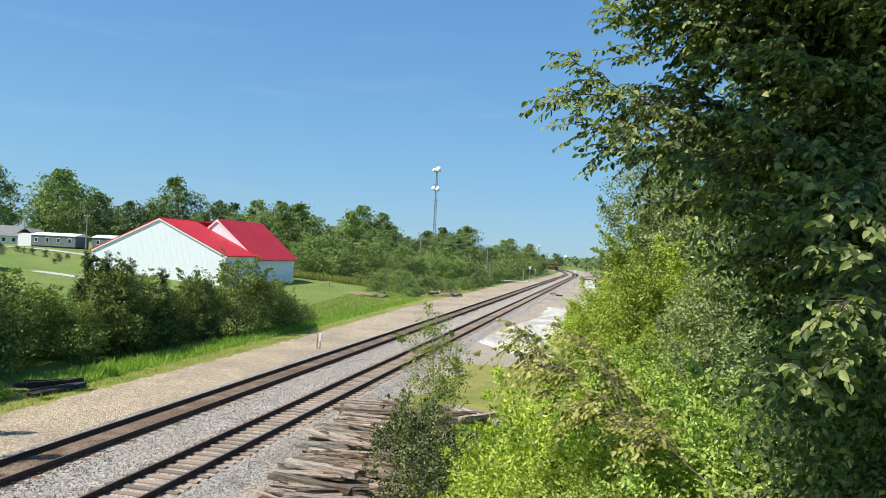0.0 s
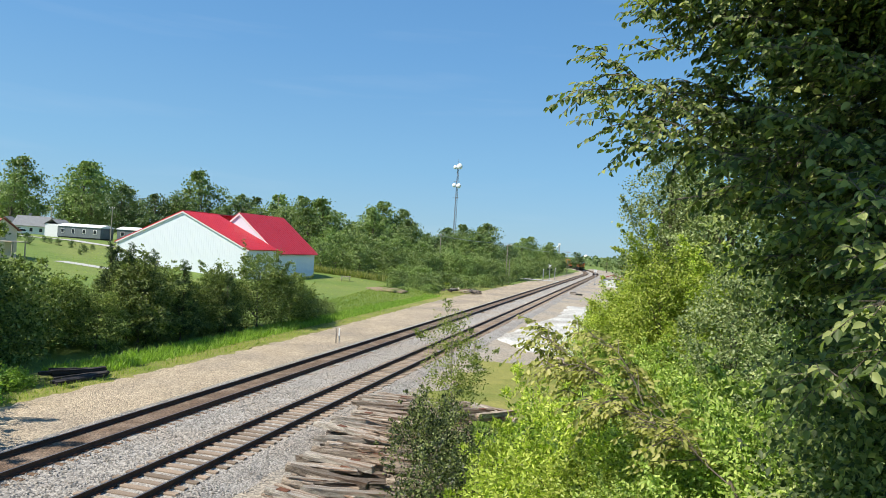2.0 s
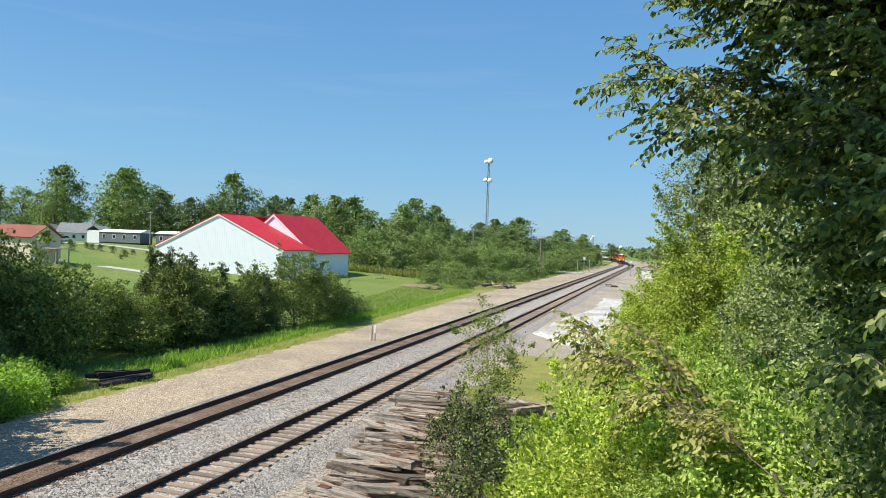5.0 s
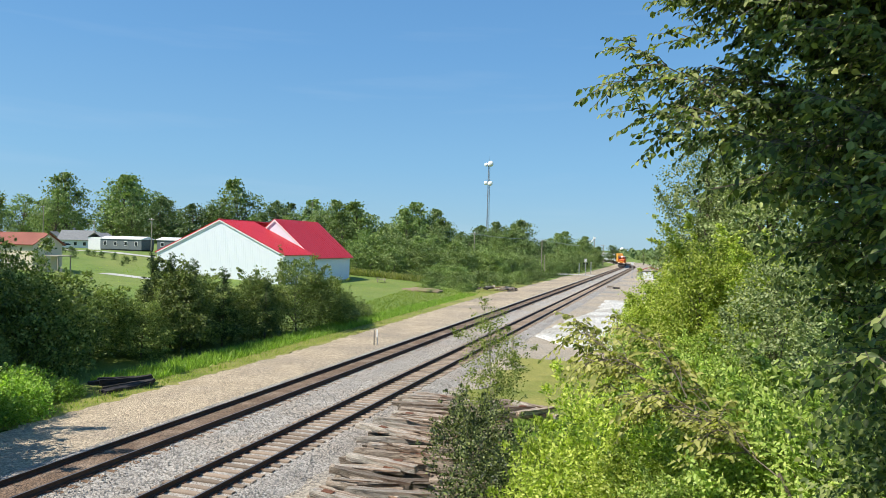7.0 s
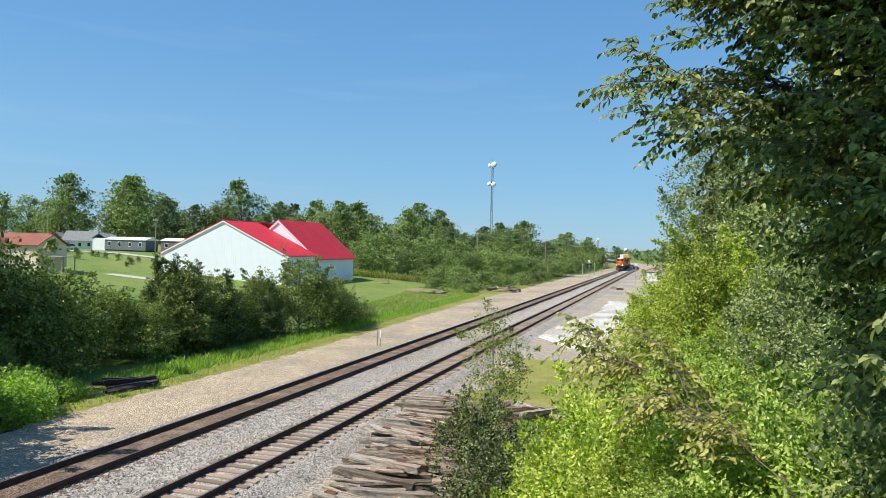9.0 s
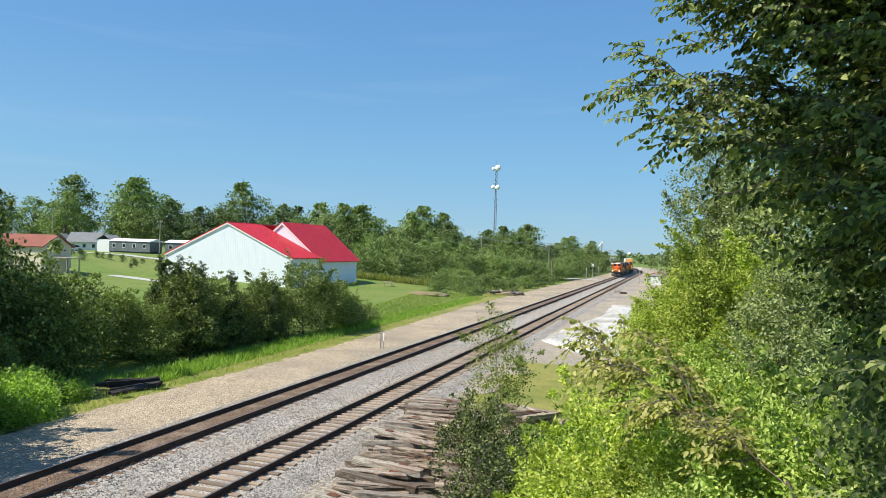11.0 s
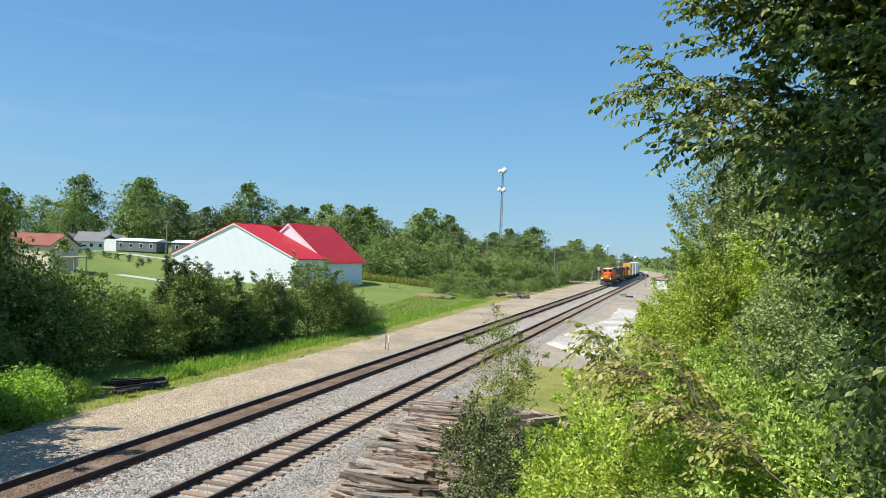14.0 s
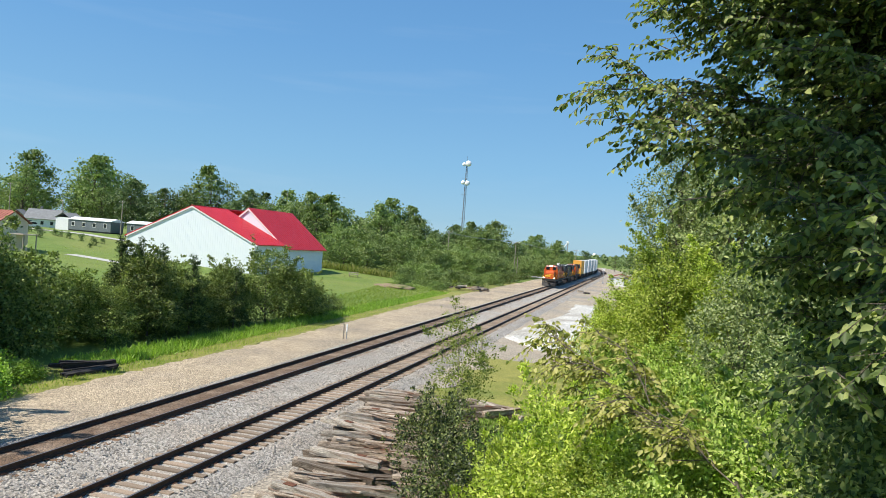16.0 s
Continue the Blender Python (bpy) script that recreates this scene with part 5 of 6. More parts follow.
# ---- poles, tower, signals ----
def build_pole(x, y, h, arms, label, r=0.14):
    p = root("utility_pole", pose(x, y, ground_z(x, y) - 0.1), label, "utility pole", "utility poles")
    bm = bmesh.new()
    rod(bm, (0, 0, 0), (0, 0, h), r, r * 0.65, 10)
    part("pole", bm, M_POLE, p)
    for z, w in arms:
        bm = bmesh.new()
        box(bm, 0, -0.15, z, w, 0.1, 0.12, 0.01)
        a = part("crossarm", bm, M_POLE, p)
        for u in (-0.42, 0.0, 0.42):
            bm = bmesh.new()
            rod(bm, (u * w, -0.15, z + 0.06), (u * w, -0.15, z + 0.28), 0.05, 0.03, 8)
            part("insulator", bm, M_WHITE, a)
    return p


build_pole(-116.2, 135.8, 8.2, [(7.8, 1.6)], "tall weathered wooden utility pole by the mobile homes")
build_pole(-140.9, 143.5, 7.6, [(7.3, 1.2)], "weathered wooden utility pole behind the lawn")
build_pole(-97.2, 178.8, 16.5, [], "tall thin mast above the trees", 0.12)
build_pole(-32.4, 189.2, 10.6, [(10.2, 2.4)], "tall wooden utility pole at the edge of the wood")
build_pole(-30.8, 184.5, 6.4, [], "short wooden pole at the edge of the wood", 0.12)
build_pole(-48.5, 178.0, 11.2, [(10.9, 2.2)], "wooden utility pole among the trees")
build_pole(-27.0, 320.0, 10.0, [(9.6, 2.4)], "distant wooden utility pole")
build_pole(-165.0, 150.0, 11.5, [(11.0, 1.6)], "wooden utility pole behind the house")


def build_wires():
    def wire(a, b, sag):
        pts = [Vector(a).lerp(Vector(b), t) - Vector((0, 0, sag * 4 * t * (1 - t))) for t in np.linspace(0, 1, 12)]
        v, f = tube(pts, [0.022] * 12, 4)
        ob = raw("overhead_wire", v, f, M_STEEL)
        tagged(ob, "thin overhead wire between wooden poles", "wire", "overhead wires")
    for u in (-1.0, 0.0, 1.0):
        wire((-32.4 + u, 189.05, 10.2), (-27 + u, 319.85, 9.8), 1.2)
        wire((-48.5 + u * 0.9, 177.85, 11.0), (-32.4 + u, 189.05, 10.2), 0.5)


build_wires()


def build_tower():
    x, y, h = -86.0, 340.0, 50.0
    t = root("radio_tower", pose(x, y, 0), "tall lattice radio mast with white dish antennas", "radio tower")
    legs = [(0.75 * math.cos(a), 0.75 * math.sin(a)) for a in (0.5, 2.594, 4.689)]
    def w(z):
        return 1.15 - 0.55 * z / h
    for lx, ly in legs:
        bm = bmesh.new()
        rod(bm, (lx * w(0), ly * w(0), 0), (lx * w(h), ly * w(h), h), 0.11, 0.09, 6)
        part("leg", bm, M_TOWER, t)
    bm = bmesh.new()
    n = 40
    for i in range(n):
        za, zb = h * i / n, h * (i + 1) / n
        for k in range(3):
            p, q = legs[k], legs[(k + 1) % 3]
            if i % 2:
                p, q = q, p
            rod(bm, (p[0] * w(za), p[1] * w(za), za), (q[0] * w(zb), q[1] * w(zb), zb), 0.04, n=4)
            rod(bm, (p[0] * w(zb), p[1] * w(zb), zb), (q[0] * w(zb), q[1] * w(zb), zb), 0.035, n=4)
    part("bracing", bm, M_TOWER, t)
    for dx, dy, z, r in ((1.0, -0.9, 49.2, 1.5), (-1.25, -0.7, 48.8, 1.0), (1.1, -0.9, 39.4, 1.25), (-1.2, -0.8, 39.6, 1.05)):
        bm = bmesh.new()
        bmesh.ops.create_uvsphere(bm, u_segments=18, v_segments=9, radius=r)
        bmesh.ops.bisect_plane(bm, geom=bm.verts[:] + bm.edges[:] + bm.faces[:], plane_co=(0, r * 0.1, 0), plane_no=(0, 1, 0), clear_outer=True)
        bmesh.ops.scale(bm, vec=(1, 0.55, 1), verts=bm.verts[:])
        d = part("dish", bm, M_WHITE, t, "white drum dish antenna", True)
        d.matrix_local = pose(dx, dy, z)
    for z in (33.5, 21.5, 41.5):
        bm = bmesh.new()
        box(bm, 0, -0.7, z, 3.2, 0.12, 0.12)
        part("antenna_arm", bm, M_TOWER, t)
    bm = bmesh.new()
    rod(bm, (0, 0, h), (0, 0, h + 3.0), 0.05, n=6)
    part("lightning_rod", bm, M_TOWER, t)


build_tower()


def build_signal(x, y, h, label, lamps=True):
    s = root("crossing_signal", pose(x, y, -0.3), label, "crossing signal", "crossing signals")
    bm = bmesh.new()
    rod(bm, (0, 0, 0), (0, 0, h), 0.08, n=8)
    part("mast", bm, M_STEEL, s)
    bm = bmesh.new()
    box(bm, 0, 0, 0.15, 0.6, 0.6, 0.3, 0.03)
    part("base", bm, M_STEEL, s)
    for a in (45, -45):
        bm = bmesh.new()
        box(bm, 0, -0.1 - 0.01 * (a > 0), h - 0.5, 1.2, 0.02, 0.2, 0, None)
        p = part("crossbuck_blade", bm, M_WHITE, s)
        p.matrix_local = Matrix.Translation((0, 0, h - 0.5)) @ Matrix.Rotation(radians(a), 4, "Y") @ Matrix.Translation((0, 0, -(h - 0.5)))
    if lamps:
        bm = bmesh.new()
        box(bm, 0, -0.05, h - 1.5, 1.2, 0.08, 0.08)
        part("lamp_arm", bm, M_BLACK, s)
        for u in (-0.55, 0.55):
            bm = bmesh.new()
            rod(bm, (u, -0.18, h - 1.5), (u, -0.06, h - 1.5), 0.28, n=16)
            part("lamp_hood", bm, M_BLACK, s)


build_signal(-23.7, 218.5, 5.0, "railway crossing signal with crossbuck")
build_signal(-9.4, 211.0, 4.6, "railway crossing signal beside the yard")
for x, y, h, lb in ((-22.8, 226.0, 3.8, "grey signal relay post"), (-25.2, 214.7, 3.4, "grey steel marker post")):
    c = root("marker_post", pose(x, y, -0.35), lb, "post", "crossing posts")
    _bm = bmesh.new()
    box(_bm, 0, 0, h / 2, 0.22, 0.22, h, 0.03)
    part("post", _bm, M_STEEL, c)
    _bm = bmesh.new()
    box(_bm, 0, 0, h + 0.08, 0.34, 0.34, 0.16, 0.03)
    part("cap", _bm, M_WHITE, c)


def build_yard_house():
    h = root("yard_building", pose(-4.2, 205.0, -0.5) @ Matrix.Diagonal((1, 1, 0.78, 1)), "low white building with red-brown roof beyond the bushes", "building")
    bm = bmesh.new()
    box(bm, 0, 0, 1.5, 6.0, 9.0, 3.0)
    part("wall", bm, M_HOUSEW, h)
    for sg in (-1, 1):
        bm = bmesh.new()
        roof_slope(bm, 0, 4.5, 3.4 * sg, 2.95, -4.8, 4.8, 0.15, 0.8)
        part("roof", bm, M_ROOFO, h)
    for x in (1.5,):
        bm = bmesh.new()
        box(bm, x, -4.52, 1.6, 1.1, 0.08, 2.0)
        part("door", bm, M_DARKGLASS, h)


build_yard_house()


def build_elevator():
    e = root("grain_elevator", pose(-90, 918, -2) @ Matrix.Diagonal((0.62, 0.62, 0.86, 1)), "distant white grain elevator with head house", "grain elevator")
    bm = bmesh.new()
    box(bm, 1.5, 0, 14, 3.0, 3.0, 28)
    part("leg_tower", bm, M_STEEL, e)
    bm = bmesh.new()
    box(bm, 1.5, 0, 28.5, 5.0, 4.0, 3.0, 0.1)
    part("head_house", bm, M_WHITE, e)
    for x0 in (-12, -18):
        bm = bmesh.new()
        rod(bm, (1.5, 0, 28), (x0, 0, 15), 0.55, n=8)
        part("spout", bm, M_WHITE, e)
    for x0 in (-12, -22):
        bm = bmesh.new()
        rod(bm, (x0, 0, 0), (x0, 0, 12), 4.6, n=20)
        rod(bm, (x0, 0, 12), (x0, 0, 15), 4.8, 0.6, 20)
        part("bin", bm, M_STEEL, e)
    d = root("storage_dome", pose(-54.6, 928, 0), "distant white storage dome", "dome")
    bm = bmesh.new()
    bmesh.ops.create_uvsphere(bm, u_segments=24, v_segments=12, radius=2.2)
    bmesh.ops.translate(bm, verts=bm.verts[:], vec=(0, 0, 9))
    rod(bm, (0, 0, 0), (0, 0, 9), 2.2, n=24)
    part("shell", bm, M_WHITE, d, "", True)


build_elevator()


# far treeline
def build_far_woods():
    rng = np.random.default_rng(61)
    n = 26000
    x = rng.uniform(-1500, 900, n)
    y = 620 + 0.15 * np.abs(x) + rng.uniform(0, 90, n)
    h = 9 + 3 * np.sin(x * 0.021) + 2 * np.sin(x * 0.057 + 1) + 1.5 * np.sin(x * 0.13)
    z = h * rng.random(n) ** 0.6
    pos = np.stack([x, y, z], 1)
    ob = leaf_mesh("far_woods", pos, rng.normal(0, 1, pos.shape), 3.6, rng, F_FARD, False, 0.9, None, np.tile([0, -0.6, 0.7], (len(pos), 1)))
    tagged(ob, "distant dark green treeline on the horizon", "woods", kind="stuff")


build_far_woods()


# ---- timber piles and small trackside things ----
def tie_beam(seed, length=2.6, w=0.25, h=0.20):
    """A weathered sleeper with split ends and sagging edges."""
    rng = random.Random(seed)
    nx = 9
    verts, faces = [], []
    ring = [(-1, -1), (-0.2, -1.04), (1, -1), (1.02, 0.1), (1, 1), (0.15, 0.96 - 0.12 * rng.random()), (-1, 1), (-1.02, 0)]
    for i in range(nx + 1):
        t = i / nx
        end = 1 - 0.10 * (i in (0, nx))
        for a, b in ring:
            j = rng.uniform(-0.018, 0.018)
            verts.append(((t - 0.5) * length + rng.uniform(-0.05, 0.05) * (i in (0, nx)), a * w / 2 * end + j, b * h / 2 * end + rng.uniform(-0.018, 0.018)))
    k = len(ring)
    for i in range(nx):
        for m in range(k):
            a, b = i * k + m, i * k + (m + 1) % k
            faces.append((a, b, b + k, a + k))
    faces.append(tuple(reversed(range(k))))
    faces.append(tuple(range(nx * k, nx * k + k)))
    return verts, faces


def build_tie_pile():
    meshes = []
    for i in range(6):
        v, f = tie_beam(300 + i)
        me = bpy.data.meshes.new("old_tie")
        me.from_pydata(v, [], f)
        me.update()
        meshes.append(me)
    pale = []
    for i in range(2):
        q = meshes[i].copy()
        q.materials.append(M_PALETIE)
        pale.append(q)
    for me in meshes:
        me.materials.append(M_OLDTIE)
    plate = bpy.data.meshes.new("tie_plate")
    bm = bmesh.new()
    box(bm, 0, 0, 0, 0.34, 0.19, 0.02, 0.004)
    bm.to_mesh(plate)
    bm.free()
    plate.materials.append(M_RUST)
    rng = random.Random(31)

    def lay(x, y, z, rz, ry=0.0, light=False, rx=0.0):
        k = rng.randrange(6)
        ob = new("old_tie", pale[k % 2] if light else meshes[k])
        s = rng.uniform(0.92, 1.06)
        ob.matrix_world = pose(x, y, z, rx, ry, rz) @ Matrix.Diagonal((s, rng.uniform(0.95, 1.15), rng.uniform(0.95, 1.15), 1))
        tagged(ob, "bleached split wooden railway tie on the pile" if light else "weathered grey-brown split railway tie on the pile", "railway tie", "stacked old ties")
        if rng.random() < 0.25:
            p = new("tie_plate", plate)
            p.parent = ob
            p.matrix_local = pose(rng.choice((-0.75, 0.75)), 0, 0.108, 0, 0, rng.uniform(-6, 6))
            tagged(p, "rusty tie plate")

    # a bottom course, and uneven courses on it from the near heap to the far end
    def left_end(yy):
        return -9.1 - 3.1 * (yy - 16.2) / 16.0

    y = 16.0
    while y < 34.5:
        for c in (1.3, 4.0):
            if c < 2 or y > 19.5:
                lay(left_end(y) + c + rng.uniform(-0.3, 0.3), y, -0.16, rng.uniform(-3, 4), 0, False, rng.uniform(-4, 4))
        y += 0.40
    for course, (ya, yb, gap) in enumerate([(16.1, 33.5, 0.62), (16.3, 29.0, 0.95), (16.4, 22.5, 0.80)]):
        y = ya
        while y < yb:
            z = 0.05 + 0.205 * course
            lay(left_end(y) + 1.3 + rng.uniform(-0.45, 0.5), y, z, rng.uniform(-2, 14), rng.uniform(-1.0, 1.0), rng.random() < 0.24 + 0.12 * course, rng.uniform(-8, 8))
            if y > 20 and rng.random() < 0.6:
                lay(left_end(y) + 4.1 + rng.uniform(-0.3, 0.4), y + rng.uniform(-0.1, 0.1), z, rng.uniform(-12, 12), rng.uniform(-1.5, 1.5), rng.random() < 0.2, rng.uniform(-8, 8))
            y += gap * rng.uniform(0.75, 1.3)
    # loose ones on top
    for x, yy, z, rz, ry, lt in [(-8.0, 17.3, 0.66, -9, 2, True), (-7.2, 18.3, 0.64, 6, -2, True), (-8.3, 19.3, 0.66, -7, 1, False), (-8.6, 20.8, 0.64, -5, 1.5, True), (-10.4, 25.4, 0.36, -8, 1, True),
                                 (-9.6, 25.0, 0.40, -16, 2, True), (-7.6, 22.4, 0.42, 4, 0, False), (-6.0, 30.5, 0.25, 25, 3, False), (-5.6, 31.8, 0.25, -30, 4, True), (-6.8, 31.2, 0.3, 12, -3, False),
                                 (-5.3, 30.8, 0.42, 60, 3, False), (-6.1, 32.6, 0.22, -12, 2, False)]:
        lay(x, yy, z, rz, ry, lt)
    # long splinters and split boards
    for i in range(26):
        yy = rng.uniform(16.4, 29)
        v, f = tie_beam(340 + i, rng.uniform(0.9, 2.3), rng.uniform(0.07, 0.16), rng.uniform(0.04, 0.08))
        ob = raw("split_board", v, f, M_PALETIE if i % 5 < 3 else M_OLDTIE)
        top = float(np.interp(yy, [16, 22.5, 23.5, 29], [0.62, 0.62, 0.42, 0.40]))
        ob.matrix_world = pose(left_end(yy) + rng.uniform(0.5, 2.4), yy, top + rng.uniform(-0.02, 0.03), rng.uniform(-25, 25), rng.uniform(-5, 5), rng.uniform(-24, 20))
        tagged(ob, "pale splintered board lying on the old ties", "board", "split boards")


build_tie_pile()


def build_dark_ties():
    rng = random.Random(17)
    for i in range(9):
        v, f = tie_beam(400 + i, 2.7)
        ob = raw("creosoted_tie", v, f, M_BLACKTIE)
        k = i % 5
        ob.matrix_world = pose(-27.6 + 0.16 * k - 0.5 * (i > 4) + rng.uniform(-0.1, 0.1), 30.2 + rng.uniform(-0.5, 0.8), -0.28 + 0.2 * (i // 5) + 0.04 * (k % 2), rng.uniform(-6, 6), rng.uniform(-3, 3), 66 + rng.uniform(-14, 14))
        tagged(ob, "black creosoted railway tie dumped on the verge", "railway tie", "dumped black ties")
    for i in range(36):
        v, f = tie_beam(430 + i, rng.uniform(1.2, 2.6))
        ob = raw("scrap_timber", v, f, (M_BLACKTIE, M_OLDTIE, M_PALETIE)[(i * 2) % 3])
        u, v = rng.uniform(-1, 1), rng.uniform(-1, 1)
        ob.matrix_world = pose(-29.0 + 3.2 * u, 124.0 + 2.2 * v, -0.25 + 1.35 * (1 - 0.8 * max(abs(u), abs(v))) * rng.uniform(0.3, 1.0), rng.uniform(-20, 20), rng.uniform(-12, 12), rng.uniform(0, 180))
        tagged(ob, "scrap timber on the far heap beside the gravel", "timber", "far timber heap")


build_dark_ties()


def build_posts():
    def post(x, y, h, s, label, mat=M_POST):
        p = root("trackside_post", pose(x, y, -0.32), label, "post", "trackside posts")
        bm = bmesh.new()
        box(bm, 0, 0, h / 2, s, s, h, 0.02)
        for v in bm.verts:
            v.co += Vector((random.uniform(-0.01, 0.01), random.uniform(-0.01, 0.01), 0))
        part("post", bm, mat, p)
        return p
    post(-21.72, 50.5, 1.25, 0.10, "short dark wooden trackside post")
    p = post(-21.50, 50.6, 1.25, 0.07, "short pale trackside post", M_STEEL)
    bm = bmesh.new()
    box(bm, 0, -0.055, 0.95, 0.11, 0.03, 0.6, 0.005)
    part("marker_plate", bm, M_WHITE, p, "pale marker plate")
    post(-10.45, 49.6, 1.55, 0.15, "short weathered wooden post by the yard")
    # wooden box and plank on the yard
    b = root("wooden_crate", pose(-11.0, 148.5, -0.32, 0, 0, 12), "pale low crate lying on the yard", "crate")
    bm = bmesh.new()
    box(bm, 0, 0, 0.28, 1.4, 0.9, 0.5, 0.03)
    part("body", bm, M_PALETIE, b)
    bm = bmesh.new()
    box(bm, 0, 0, 0.55, 1.5, 1.0, 0.05, 0.01)
    part("lid", bm, M_POST, b)
    b = root("dark_crate", pose(-9.6, 147.0, -0.32, 0, 0, -8), "dark low crate lying on the yard", "crate")
    bm = bmesh.new()
    box(bm, 0, 0, 0.18, 1.3, 0.8, 0.34, 0.03)
    part("body", bm, M_BLACKTIE, b)
    # picnic table on the lawn
    x, y = -50.5, 120.0
    t = root("picnic_table", pose(x, y, ground_z(x, y), 0, 0, 20), "weathered wooden picnic table on the lawn", "table")
    bm = bmesh.new()
    box(bm, 0, 0, 0.75, 1.9, 0.75, 0.05, 0.01)
    part("tabletop", bm, M_POLE, t)
    for sy in (-0.7, 0.7):
        bm = bmesh.new()
        box(bm, 0, sy, 0.45, 1.9, 0.27, 0.05, 0.01)
        part("bench", bm, M_POLE, t)
    for sx in (-0.7, 0.7):
        for sy in (-1, 1):
            bm = bmesh.new()
            rod(bm, (sx, 0.65 * sy, 0), (sx, 0.2 * sy, 0.73), 0.05, n=6)
            part("leg", bm, M_POLE, t)
    # small shrubs planted on the rise
    g = plant("garden_shrub", "small dark shrub planted on the lawn", "shrub", at(-104, 108), 1.3, 1.2, 500, 0.16, F_FARD, 501, 0.02, 6, 0.0, group="lawn shrubs")
    r = random.Random(3)
    for i in range(16):
        copy_thing(g, at(-128 + i * 3.1 + r.uniform(-1, 1), 113 - i * 0.9 + r.uniform(-5, 5), r.uniform(0.6, 1.1), i))


build_posts()


def build_rock_pile():
    rng = np.random.default_rng(71)
    nx, ny = 40, 64
    verts = []
    for j in range(ny):
        for i in range(nx):
            u, v = i / (nx - 1), j / (ny - 1)
            y = 56 + 58 * v
            l = -10.9 + 2.0 * v - 0.8 * math.sin(7 * v) + 0.9 * noise.noise((v * 14, 3.0, 0)) + 3.5 * max(0, 0.12 - v) / 0.12
            r = -1.0 + 1.5 * v
            e = min(u, 1 - u, v, 1 - v) * 2
            h = 0.42 * min(1, e * 2.2) ** 0.7 + 0.12 * noise.noise((u * 6, v * 9, 0)) * min(1, e * 4)
            verts.append((l + (r - l) * u, y, -0.36 + max(0, h) * 0.9 + rng.uniform(0, 0.02)))
    faces = [(j * nx + i, j * nx + i + 1, (j + 1) * nx + i + 1, (j + 1) * nx + i) for j in range(ny - 1) for i in range(nx - 1)]
    ob = raw("limestone_mound", verts, faces, M_WHITEROCK)
    tagged(ob, "low spread heap of white crushed limestone", "rock pile")


build_rock_pile()


def build_mound():
    bm = bmesh.new()
    bmesh.ops.create_icosphere(bm, subdivisions=4, radius=1.0)
    for v in bm.verts:
        n = 1 + 0.25 * noise.noise(v.co * 2.2)
        v.co = Vector((v.co.x * 3.6 * n, v.co.y * 2.6 * n, v.co.z * 0.55 * n))
    m = root("dirt_mound", pose(-40.0, 112.5, ground_z(-40, 112.5) - 0.05), "low mound of bare brown soil with weeds", "dirt mound")
    part("soil", bm, M_DIRT, m, "", True)


build_mound()


# ---- the train ----
SPEED = 17.6
S_END = 153.0            # the leading end's distance along the line at 16 s
MOVERS = []              # thing, its centre's distance behind the leading end, z
WHEELS = []


def make_wheelset(parent, x, y, z, r=0.53):
    bm = bmesh.new()
    rod(bm, (-0.9, 0, 0), (0.9, 0, 0), 0.09, n=8)
    for s in (-0.755, 0.755):
        rod(bm, (s - 0.065, 0, 0), (s + 0.065, 0, 0), r, n=20)
        rod(bm, (s * 0.9 - 0.015, 0, 0), (s * 0.9 + 0.015, 0, 0), r + 0.028, n=20)
        box(bm, s * 1.09, r * 0.5, 0, 0.02, 0.1, 0.1)
    w = part("wheelset", bm, M_WHEEL, parent)
    w.location = (x, y, z)
    WHEELS.append((w, (x, y, z), r))
    return w


def make_truck(thing, y, axles, spacing, mat):
    bm = bmesh.new()
    ln = spacing * (axles - 1)
    for s in (-1.0, 1.0):
        box(bm, s, y, 0.62, 0.16, ln + 1.2, 0.34, 0.05)
        for k in range(axles):
            box(bm, s * 1.03, y + (k - (axles - 1) / 2) * spacing, 0.53, 0.22, 0.42, 0.42, 0.05)
    box(bm, 0, y, 0.72, 2.0, 0.5, 0.3, 0.04)
    t = part("truck", bm, mat, thing, "brown truck side frames")
    for k in range(axles):
        make_wheelset(t, 0, y + (k - (axles - 1) / 2) * spacing, 0.53)


